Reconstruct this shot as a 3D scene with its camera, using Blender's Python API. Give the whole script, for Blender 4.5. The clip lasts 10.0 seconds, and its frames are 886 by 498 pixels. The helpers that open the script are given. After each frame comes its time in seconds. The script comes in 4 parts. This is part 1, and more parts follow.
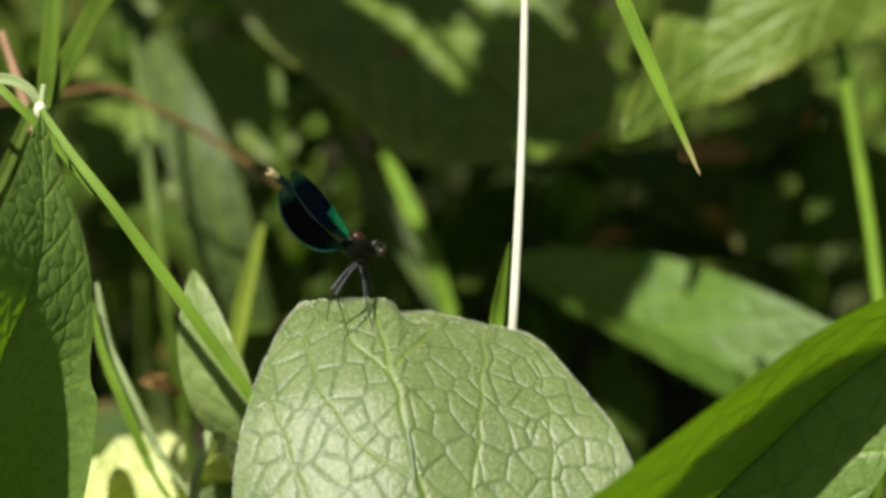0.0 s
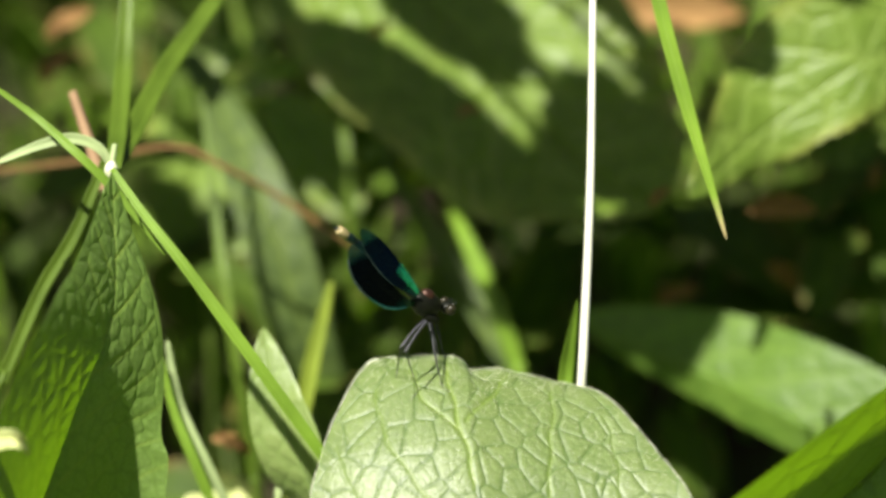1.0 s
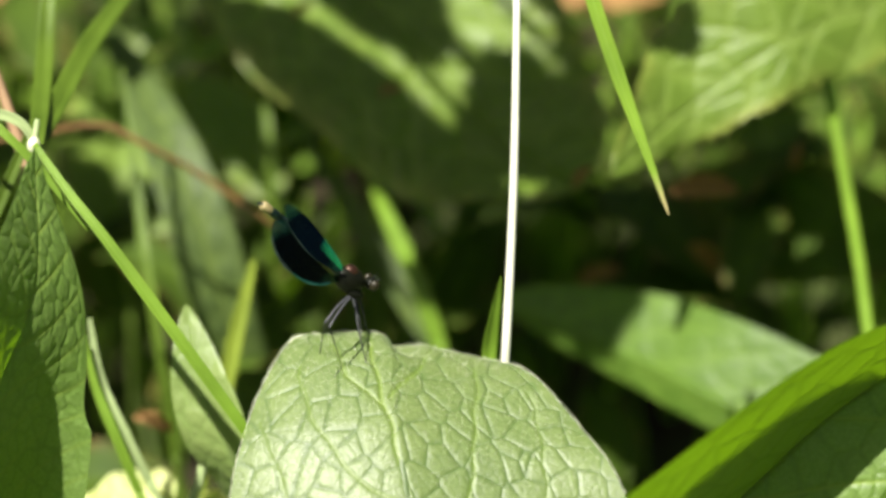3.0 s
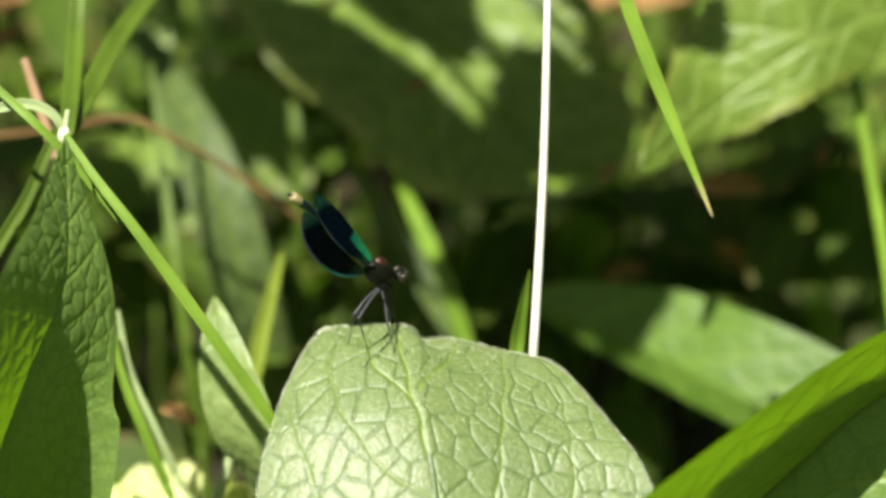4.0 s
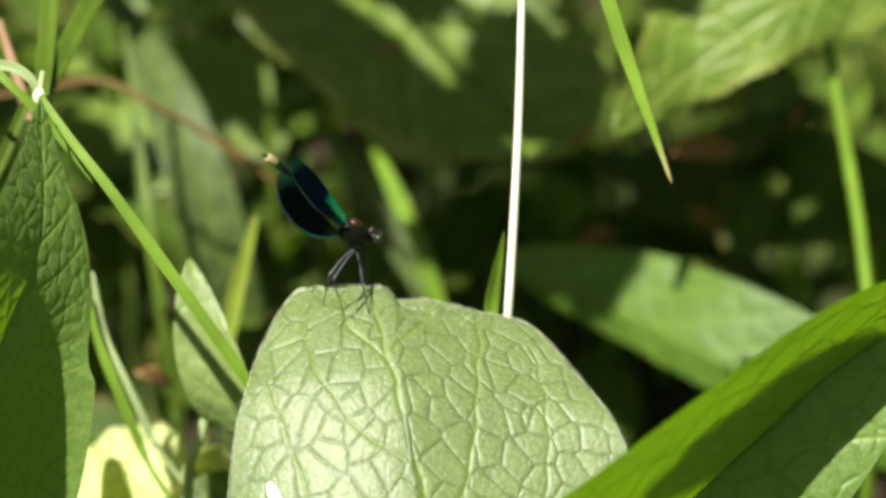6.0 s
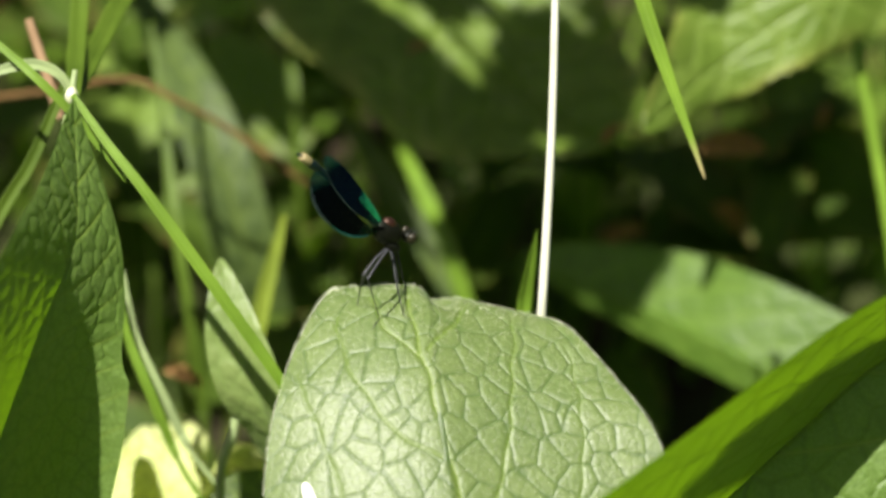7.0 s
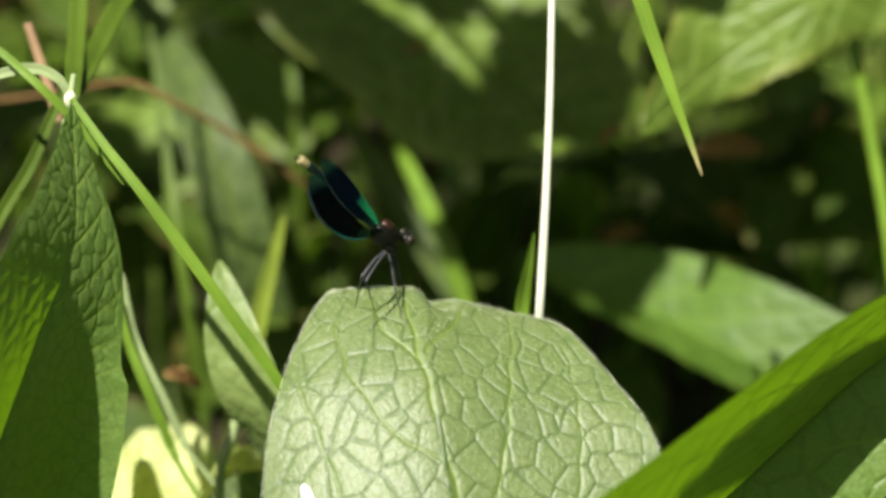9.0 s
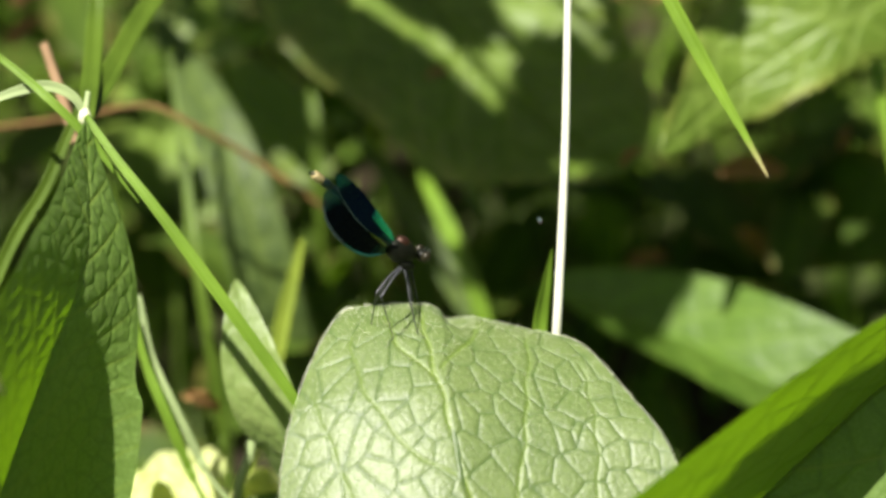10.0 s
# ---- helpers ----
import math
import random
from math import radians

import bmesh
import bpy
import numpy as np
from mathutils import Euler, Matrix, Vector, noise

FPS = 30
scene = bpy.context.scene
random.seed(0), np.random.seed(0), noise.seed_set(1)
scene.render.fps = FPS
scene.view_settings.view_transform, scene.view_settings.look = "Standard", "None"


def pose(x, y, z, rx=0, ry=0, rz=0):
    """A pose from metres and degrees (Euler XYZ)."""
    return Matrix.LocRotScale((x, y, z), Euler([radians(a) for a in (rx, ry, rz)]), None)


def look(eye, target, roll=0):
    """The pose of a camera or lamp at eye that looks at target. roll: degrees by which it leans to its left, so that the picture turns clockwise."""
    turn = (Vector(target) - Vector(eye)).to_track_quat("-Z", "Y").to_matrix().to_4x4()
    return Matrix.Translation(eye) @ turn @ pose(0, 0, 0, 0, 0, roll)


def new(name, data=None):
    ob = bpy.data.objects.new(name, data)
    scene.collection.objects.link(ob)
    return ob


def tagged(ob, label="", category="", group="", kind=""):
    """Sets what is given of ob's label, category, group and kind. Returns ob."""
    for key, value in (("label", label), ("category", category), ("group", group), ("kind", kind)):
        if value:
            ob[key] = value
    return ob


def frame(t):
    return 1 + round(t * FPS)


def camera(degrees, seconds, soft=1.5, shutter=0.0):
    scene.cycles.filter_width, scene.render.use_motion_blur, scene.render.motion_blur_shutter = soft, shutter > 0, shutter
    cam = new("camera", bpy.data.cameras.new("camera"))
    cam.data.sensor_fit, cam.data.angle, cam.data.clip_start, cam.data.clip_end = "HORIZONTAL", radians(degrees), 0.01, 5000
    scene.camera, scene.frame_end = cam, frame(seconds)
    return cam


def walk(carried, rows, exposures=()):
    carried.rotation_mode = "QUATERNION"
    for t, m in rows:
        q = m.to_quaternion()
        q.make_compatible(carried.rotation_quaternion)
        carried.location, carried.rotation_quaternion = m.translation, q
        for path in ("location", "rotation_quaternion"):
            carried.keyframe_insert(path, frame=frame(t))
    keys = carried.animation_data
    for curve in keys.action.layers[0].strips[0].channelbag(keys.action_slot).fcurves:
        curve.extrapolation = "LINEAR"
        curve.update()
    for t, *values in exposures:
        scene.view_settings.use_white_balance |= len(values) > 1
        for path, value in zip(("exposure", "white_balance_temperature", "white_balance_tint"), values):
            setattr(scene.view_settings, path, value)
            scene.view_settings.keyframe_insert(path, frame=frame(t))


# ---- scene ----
# ---- camera: a hand-held long lens, crouching before a clump of broad-leaved herbs ----
cam = camera(15.0, 10.0, soft=3.2)
cam.data.dof.use_dof = True
cam.data.dof.focus_distance = 0.905
cam.data.dof.aperture_fstop = 6.7
PATH = [
    (0.0, pose(0.02046, -0.77617, 0.67221, 60.684, 0.107, -0.238)),
    (0.5, pose(0.01844, -0.77641, 0.67637, 61.006, 0.632, 0.239)),
    (1.0, pose(0.01919, -0.77962, 0.67431, 61.658, 0.806, 0.623)),
    (1.5, pose(0.02425, -0.77837, 0.67314, 61.552, 1.068, 0.815)),
    (2.0, pose(0.02407, -0.77707, 0.67197, 61.568, 0.997, 0.966)),
    (2.5, pose(0.02562, -0.78356, 0.67162, 61.767, 0.663, 0.650)),
    (3.0, pose(0.01691, -0.78109, 0.66956, 61.545, 0.098, -0.626)),
    (3.2, pose(0.01607, -0.78326, 0.66927, 61.456, -0.105, -0.535)),
    (4.3, pose(0.01283, -0.78430, 0.66419, 61.905, -0.045, -0.070)),
    (4.5, pose(0.01270, -0.78337, 0.66374, 62.000, -0.000, 0.000)),
    (5.0, pose(0.01069, -0.78824, 0.66508, 62.059, -0.652, -0.706)),
    (5.5, pose(0.01140, -0.78617, 0.66277, 61.728, -0.374, -0.898)),
    (5.7, pose(0.01178, -0.78695, 0.66363, 61.484, -0.402, -0.732)),
    (6.8, pose(0.00459, -0.78453, 0.66474, 61.059, -0.430, -0.615)),
    (7.0, pose(0.00231, -0.78381, 0.66462, 61.103, -0.344, -0.699)),
    (7.5, pose(0.00620, -0.78528, 0.66091, 61.453, 0.066, -0.110)),
    (8.0, pose(0.00655, -0.78303, 0.66339, 60.868, 0.265, -0.072)),
    (8.5, pose(0.01045, -0.78309, 0.66292, 61.001, 0.430, 0.315)),
    (9.0, pose(0.00418, -0.78610, 0.66693, 61.081, -0.148, -0.714)),
    (9.5, pose(0.00406, -0.78549, 0.66585, 61.399, -0.169, -0.784)),
    (10.0, pose(0.01129, -0.78734, 0.65492, 62.056, 0.381, -0.180)),
]
walk(cam, PATH, [(0.0, 0.66), (0.3, 0.94), (0.6, 1.16), (1.0, 1.2), (5.5, 1.18), (7.0, 0.96), (8.0, 1.02), (9.0, 0.92), (9.5, 1.02), (10.0, 1.12)])

# ---- light: a clear summer sky and one sun from the left and behind the camera ----
SUN = Vector((-0.2826, -0.3749, 0.8829)).normalized()
world = bpy.data.worlds.new("sky")
scene.world = world
world.use_nodes = True
wn = world.node_tree.nodes
sky = wn.new("ShaderNodeTexSky")
sky.sky_type = "NISHITA"
sky.sun_disc = False
sky.dust_density = 4.0
sky.ozone_density = 0.5
sky.sun_elevation = math.asin(SUN.z)
sky.sun_rotation = math.atan2(SUN.x, SUN.y)
world.node_tree.links.new(sky.outputs[0], wn["Background"].inputs[0])
wn["Background"].inputs[1].default_value = 0.0195
sun_data = bpy.data.lights.new("sun", "SUN")
sun_data.energy = 5.2
sun_data.angle = radians(0.6)
sun_data.color = (1.0, 0.95, 0.86)
sun = new("sun", sun_data)
sun.matrix_world = look(SUN * 5, (0, 0, 0))


# ---- materials ----
def nodes_of(name):
    m = bpy.data.materials.new(name)
    m.use_nodes = True
    t = m.node_tree
    t.nodes.clear()
    out = t.nodes.new("ShaderNodeOutputMaterial")
    return m, t, out


def noise_tex(t, scale, detail=3.0, vec=None, rough=0.55):
    n = t.nodes.new("ShaderNodeTexNoise")
    n.inputs["Scale"].default_value = scale
    n.inputs["Detail"].default_value = detail
    n.inputs["Roughness"].default_value = rough
    if vec is not None:
        t.links.new(vec, n.inputs["Vector"])
    return n


def ramp(t, fac, a, b, lo=0.3, hi=0.7):
    r = t.nodes.new("ShaderNodeValToRGB")
    r.color_ramp.elements[0].position, r.color_ramp.elements[0].color = lo, (*a, 1)
    r.color_ramp.elements[1].position, r.color_ramp.elements[1].color = hi, (*b, 1)
    t.links.new(fac, r.inputs[0])
    return r.outputs[0]


def mix(t, fac, a, b, kind="MIX"):
    m = t.nodes.new("ShaderNodeMix")
    m.data_type, m.blend_type = "RGBA", kind
    for sock, v in ((m.inputs[0], fac), (m.inputs[6], a), (m.inputs[7], b)):
        if isinstance(v, (int, float)):
            sock.default_value = v
        elif isinstance(v, tuple):
            sock.default_value = (*v, 1)
        else:
            t.links.new(v, sock)
    return m.outputs[2]


def position(t):
    return t.nodes.new("ShaderNodeTexCoord").outputs["Object"]


def bump(t, height, strength, dist):
    b = t.nodes.new("ShaderNodeBump")
    b.inputs["Strength"].default_value = strength
    b.inputs["Distance"].default_value = dist
    t.links.new(height, b.inputs["Height"])
    return b.outputs[0]


def leaf_material(name, dark, light, glow, vein, rough=0.42, thin=0.4, spec=0.5, fine=900.0, spots=None, veinmix=0.6, down=0.0, mottle=0.35, rib=None, relief=0.35, vein_glow=1.7):
    """Living leaf: mottled green blade, tinted veins (the mesh's vein attribute), light that passes through."""
    m, t, out = nodes_of(name)
    pos = position(t)
    big = noise_tex(t, 45.0, 3.0, pos)
    small = noise_tex(t, fine, 2.0, pos)
    col = ramp(t, big.outputs[0], dark, light, 0.32, 0.68)
    col = mix(t, mottle, col, ramp(t, small.outputs[0], tuple(c * 0.55 for c in dark), tuple(min(1, c * 1.35) for c in light), 0.35, 0.65))
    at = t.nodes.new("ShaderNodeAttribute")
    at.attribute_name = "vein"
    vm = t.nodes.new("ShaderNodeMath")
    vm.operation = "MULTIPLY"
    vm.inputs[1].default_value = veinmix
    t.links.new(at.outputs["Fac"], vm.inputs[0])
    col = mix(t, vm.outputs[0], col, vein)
    if rib:
        ra = t.nodes.new("ShaderNodeAttribute")
        ra.attribute_name = "rib"
        col = mix(t, ra.outputs["Fac"], col, rib)
    rim = t.nodes.new("ShaderNodeAttribute")
    rim.attribute_name = "rim"
    if spots:
        sp = noise_tex(t, 130.0, 4.0, pos)
        rm = t.nodes.new("ShaderNodeMath")
        rm.operation = "MULTIPLY"
        t.links.new(rim.outputs["Fac"], rm.inputs[0])
        t.links.new(ramp(t, sp.outputs[0], (0, 0, 0), (1, 1, 1), 0.38, 0.6), rm.inputs[1])
        col = mix(t, rm.outputs[0], col, spots)
    p = t.nodes.new("ShaderNodeBsdfPrincipled")
    t.links.new(col, p.inputs["Base Color"])
    rr = t.nodes.new("ShaderNodeMapRange")
    rr.inputs[3].default_value, rr.inputs[4].default_value = rough - 0.07, rough + 0.1
    t.links.new(small.outputs[0], rr.inputs[0])
    t.links.new(rr.outputs[0], p.inputs["Roughness"])
    p.inputs["Specular IOR Level"].default_value = spec
    p.inputs["Sheen Weight"].default_value = down
    p.inputs["Sheen Roughness"].default_value = 0.35
    p.inputs["Sheen Tint"].default_value = (0.95, 1.0, 0.85, 1)
    nb = bump(t, small.outputs[0], relief, 0.0004)
    t.links.new(nb, p.inputs["Normal"])
    tr = t.nodes.new("ShaderNodeBsdfTranslucent")
    gl = mix(t, vm.outputs[0], mix(t, big.outputs[0], glow, tuple(c * 0.7 for c in glow)), tuple(min(0.9, c * vein_glow) for c in glow))
    t.links.new(gl, tr.inputs[0])
    sh = t.nodes.new("ShaderNodeMixShader")
    sh.inputs[0].default_value = thin
    t.links.new(p.outputs[0], sh.inputs[1])
    t.links.new(tr.outputs[0], sh.inputs[2])
    t.links.new(sh.outputs[0], out.inputs[0])
    return m


def blade_material(name, dark, light, glow, rough=0.45, thin=0.35, tip=None):
    """Grass: fine stripes along the blade (uv x across, y along)."""
    m, t, out = nodes_of(name)
    uv = t.nodes.new("ShaderNodeTexCoord").outputs["UV"]
    mp = t.nodes.new("ShaderNodeMapping")
    mp.inputs["Scale"].default_value = (14.0, 1.2, 1.0)
    t.links.new(uv, mp.inputs[0])
    streak = noise_tex(t, 1.6, 3.0, mp.outputs[0])
    pos = position(t)
    big = noise_tex(t, 60.0, 3.0, pos)
    col = ramp(t, streak.outputs[0], dark, light, 0.3, 0.7)
    col = mix(t, 0.4, col, ramp(t, big.outputs[0], tuple(c * 0.7 for c in dark), tuple(min(1, c * 1.2) for c in light)))
    if tip:
        sep = t.nodes.new("ShaderNodeSeparateXYZ")
        t.links.new(uv, sep.inputs[0])
        col = mix(t, ramp(t, sep.outputs[1], (0, 0, 0), (1, 1, 1), 0.86, 0.97), col, tip)
    p = t.nodes.new("ShaderNodeBsdfPrincipled")
    t.links.new(col, p.inputs["Base Color"])
    p.inputs["Roughness"].default_value = rough
    p.inputs["Specular IOR Level"].default_value = 0.28
    t.links.new(bump(t, streak.outputs[0], 0.4, 0.0003), p.inputs["Normal"])
    tr = t.nodes.new("ShaderNodeBsdfTranslucent")
    t.links.new(mix(t, streak.outputs[0], glow, tuple(c * 0.7 for c in glow)), tr.inputs[0])
    sh = t.nodes.new("ShaderNodeMixShader")
    sh.inputs[0].default_value = thin
    t.links.new(p.outputs[0], sh.inputs[1])
    t.links.new(tr.outputs[0], sh.inputs[2])
    t.links.new(sh.outputs[0], out.inputs[0])
    return m


def plain_material(name, dark, light, rough=0.6, scale=80.0, metal=0.0, spec=0.5, bump_d=0.0004, fine=700.0, coat=0.0):
    m, t, out = nodes_of(name)
    pos = position(t)
    big = noise_tex(t, scale, 4.0, pos)
    small = noise_tex(t, fine, 3.0, pos)
    col = ramp(t, big.outputs[0], dark, light)
    col = mix(t, 0.3, col, ramp(t, small.outputs[0], tuple(c * 0.5 for c in dark), tuple(min(1, c * 1.3) for c in light)))
    p = t.nodes.new("ShaderNodeBsdfPrincipled")
    t.links.new(col, p.inputs["Base Color"])
    p.inputs["Roughness"].default_value = rough
    p.inputs["Metallic"].default_value = metal
    p.inputs["Specular IOR Level"].default_value = spec
    p.inputs["Coat Weight"].default_value = coat
    t.links.new(bump(t, small.outputs[0], 0.5, bump_d), p.inputs["Normal"])
    t.links.new(p.outputs[0], out.inputs[0])
    return m


def wing_material(name, band, clear, rough, sheen):
    """Membrane: dark metallic band, glassy towards base and tip (uv y along the wing), fine cross veins as relief."""
    m, t, out = nodes_of(name)
    uv = t.nodes.new("ShaderNodeTexCoord").outputs["UV"]
    sep = t.nodes.new("ShaderNodeSeparateXYZ")
    t.links.new(uv, sep.inputs[0])
    mp = t.nodes.new("ShaderNodeMapping")
    mp.inputs["Scale"].default_value = (9.0, 26.0, 1.0)
    t.links.new(uv, mp.inputs[0])
    cells = t.nodes.new("ShaderNodeTexVoronoi")
    cells.feature = "DISTANCE_TO_EDGE"
    cells.inputs["Scale"].default_value = 1.0
    t.links.new(mp.outputs[0], cells.inputs["Vector"])
    net = ramp(t, cells.outputs["Distance"], (1, 1, 1), (0, 0, 0), 0.02, 0.12)
    ends = mix(t, 1.0, ramp(t, sep.outputs[1], (1, 1, 1), (0, 0, 0), 0.05, 0.2), ramp(t, sep.outputs[1], (0, 0, 0), (1, 1, 1), 0.80, 0.92), "ADD")
    col = mix(t, ends, band, clear)
    col = mix(t, net, col, sheen)
    p = t.nodes.new("ShaderNodeBsdfPrincipled")
    t.links.new(col, p.inputs["Base Color"])
    p.inputs["Metallic"].default_value = 0.85
    p.inputs["Specular IOR Level"].default_value = 0.08
    p.inputs["Roughness"].default_value = rough
    t.links.new(bump(t, cells.outputs["Distance"], 0.6, 0.0004), p.inputs["Normal"])
    glass = t.nodes.new("ShaderNodeBsdfTransparent")
    sh = t.nodes.new("ShaderNodeMixShader")
    see = t.nodes.new("ShaderNodeMath")
    see.operation = "MULTIPLY"
    see.inputs[1].default_value = 0.45
    t.links.new(ends, see.inputs[0])
    t.links.new(see.outputs[0], sh.inputs[0])
    t.links.new(p.outputs[0], sh.inputs[1])
    t.links.new(glass.outputs[0], sh.inputs[2])
    t.links.new(sh.outputs[0], out.inputs[0])
    return m


# dark vein colour is partly green tint, partly shade put into the grooves
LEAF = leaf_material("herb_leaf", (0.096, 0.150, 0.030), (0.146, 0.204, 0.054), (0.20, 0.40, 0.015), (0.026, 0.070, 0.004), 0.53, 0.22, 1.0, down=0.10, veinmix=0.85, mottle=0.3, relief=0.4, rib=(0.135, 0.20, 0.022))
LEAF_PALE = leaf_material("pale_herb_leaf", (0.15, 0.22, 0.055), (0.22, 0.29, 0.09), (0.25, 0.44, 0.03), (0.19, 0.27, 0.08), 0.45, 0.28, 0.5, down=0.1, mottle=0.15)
# glow and base raised to strengthen sunlight coming through the folded leaves
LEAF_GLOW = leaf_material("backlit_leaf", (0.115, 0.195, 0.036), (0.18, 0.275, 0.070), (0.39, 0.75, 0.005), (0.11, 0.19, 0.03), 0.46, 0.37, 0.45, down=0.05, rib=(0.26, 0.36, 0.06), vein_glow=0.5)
LEAF_THIN = leaf_material("thin_herb_leaf", (0.068, 0.138, 0.014), (0.112, 0.20, 0.027), (0.19, 0.48, 0.012), (0.17, 0.27, 0.04), 0.48, 0.38, 0.4, down=0.06)
DOCK = leaf_material("dock_leaf", (0.095, 0.16, 0.018), (0.15, 0.235, 0.032), (0.26, 0.44, 0.01), (0.21, 0.29, 0.06), 0.45, 0.32, 0.42, spots=(0.27, 0.29, 0.06), down=0.05)
# base colour darkened to carry the deep shade of low leaves
LEAF_DARKENED = leaf_material("shade_darkened_leaf", (0.032, 0.062, 0.008), (0.058, 0.10, 0.014), (0.11, 0.21, 0.008), (0.09, 0.14, 0.018), 0.55, 0.3, 0.12, 500.0, spots=(0.14, 0.10, 0.03))
LEAF_GREY = leaf_material("greyish_leaf", (0.054, 0.085, 0.023), (0.080, 0.120, 0.036), (0.18, 0.32, 0.03), (0.17, 0.24, 0.05), 0.5, 0.3, 0.25, 600.0)
LEAF_BUD = leaf_material("young_leaf", (0.44, 0.53, 0.13), (0.70, 0.76, 0.36), (0.60, 0.70, 0.14), (0.62, 0.66, 0.24), 0.6, 0.35, 0.3, 500.0)
GRASS = blade_material("grass_green", (0.12, 0.22, 0.02), (0.20, 0.33, 0.035), (0.28, 0.48, 0.02))
# grass green darkened in place of shade on blades further back
GRASS_SHADED = blade_material("grass_shade_dark", (0.07, 0.125, 0.012), (0.125, 0.20, 0.022), (0.17, 0.30, 0.012))
GRASS_TIP = blade_material("grass_dry_tip", (0.13, 0.24, 0.02), (0.21, 0.34, 0.03), (0.30, 0.5, 0.02), tip=(0.42, 0.36, 0.16))
GRASS_YELLOW = blade_material("grass_yellow", (0.17, 0.24, 0.025), (0.28, 0.36, 0.045), (0.32, 0.44, 0.02))
GRASS_PALE = blade_material("grass_pale", (0.30, 0.40, 0.17), (0.45, 0.55, 0.26), (0.35, 0.45, 0.15))
STRAW = blade_material("straw_white", (0.63, 0.64, 0.49), (0.82, 0.83, 0.69), (0.6, 0.55, 0.35), 0.5, 0.1)
DRY = blade_material("dry_brown", (0.13, 0.072, 0.025), (0.23, 0.135, 0.048), (0.4, 0.2, 0.06), 0.7, 0.15)
PINK = blade_material("dry_pink", (0.28, 0.17, 0.09), (0.42, 0.28, 0.16), (0.4, 0.24, 0.12), 0.7, 0.15)
DRYLEAF = leaf_material("withered_leaf", (0.20, 0.105, 0.035), (0.34, 0.20, 0.075), (0.3, 0.14, 0.04), (0.28, 0.17, 0.07), 0.75, 0.2, 0.2, 400.0)
NODE = plain_material("stem_node", (0.55, 0.60, 0.30), (0.80, 0.82, 0.60), 0.4, 200.0)
CHALK = plain_material("chalky_white", (0.72, 0.72, 0.68), (0.88, 0.88, 0.84), 0.8, 500.0)
DRYBIT = plain_material("dried_brown", (0.30, 0.20, 0.12), (0.55, 0.42, 0.28), 0.8, 700.0)
HAIR = plain_material("leaf_hair", (0.6, 0.66, 0.45), (0.8, 0.84, 0.65), 0.5, 300.0)
def ground_material():
    """Dark soil with moss and short grass between."""
    m, t, out = nodes_of("soil")
    pos = position(t)
    big, mid, fine_n = noise_tex(t, 5.0, 5.0, pos), noise_tex(t, 40.0, 4.0, pos), noise_tex(t, 260.0, 3.0, pos)
    soil = ramp(t, mid.outputs[0], (0.020, 0.014, 0.009), (0.055, 0.038, 0.024))
    moss = ramp(t, fine_n.outputs[0], (0.02, 0.04, 0.008), (0.07, 0.11, 0.02))
    col = mix(t, ramp(t, big.outputs[0], (0, 0, 0), (1, 1, 1), 0.42, 0.6), soil, moss)
    p = t.nodes.new("ShaderNodeBsdfPrincipled")
    t.links.new(col, p.inputs["Base Color"])
    p.inputs["Roughness"].default_value = 0.95
    p.inputs["Specular IOR Level"].default_value = 0.15
    t.links.new(bump(t, fine_n.outputs[0], 0.6, 0.006), p.inputs["Normal"])
    t.links.new(p.outputs[0], out.inputs[0])
    return m


SOIL = ground_material()
CHITIN = plain_material("chitin_dark", (0.004, 0.006, 0.004), (0.012, 0.012, 0.008), 0.38, 500.0, 0.1, 0.12, 0.0001, 3000.0, 0.0)
CHITIN_RED = plain_material("chitin_bronze", (0.020, 0.009, 0.006), (0.062, 0.026, 0.014), 0.42, 600.0, 0.5, 0.5, 0.0001, 3000.0)
ABDOMEN = plain_material("abdomen_teal", (0.008, 0.016, 0.016), (0.02, 0.05, 0.045), 0.3, 500.0, 0.6, 0.5, 0.0001, 3000.0)
TAIL = plain_material("abdomen_tip", (0.20, 0.16, 0.06), (0.48, 0.40, 0.20), 0.35, 900.0)
EYE = plain_material("compound_eye", (0.008, 0.007, 0.004), (0.03, 0.026, 0.012), 0.38, 900.0, 0.0, 0.3, 0.0001, 4000.0, 0.0)
LEG = plain_material("leg_grey", (0.012, 0.013, 0.014), (0.04, 0.042, 0.044), 0.4, 900.0)
# leg colour lightened to stand for the sheen on the near femurs
LEG_SHEEN = plain_material("leg_sheen_grey", (0.03, 0.031, 0.037), (0.085, 0.086, 0.098), 0.45, 900.0)
WING_NEAR = wing_material("wing_blue", (0.001, 0.004, 0.018), (0.012, 0.15, 0.115), 0.42, (0.003, 0.014, 0.034))
WING_FAR = wing_material("wing_black", (0.001, 0.002, 0.003), (0.010, 0.08, 0.07), 0.5, (0.002, 0.005, 0.008))
WING_RIM = plain_material("wing_rim_teal", (0.008, 0.07, 0.06), (0.05, 0.26, 0.22), 0.3, 2500.0, 0.5)
COSTA = plain_material("wing_edge_green", (0.01, 0.25, 0.13), (0.04, 0.62, 0.36), 0.25, 1500.0, 0.7)

VEIN = plain_material("wing_vein_grey", (0.05, 0.09, 0.09), (0.12, 0.18, 0.17), 0.4, 1500.0, 0.3)


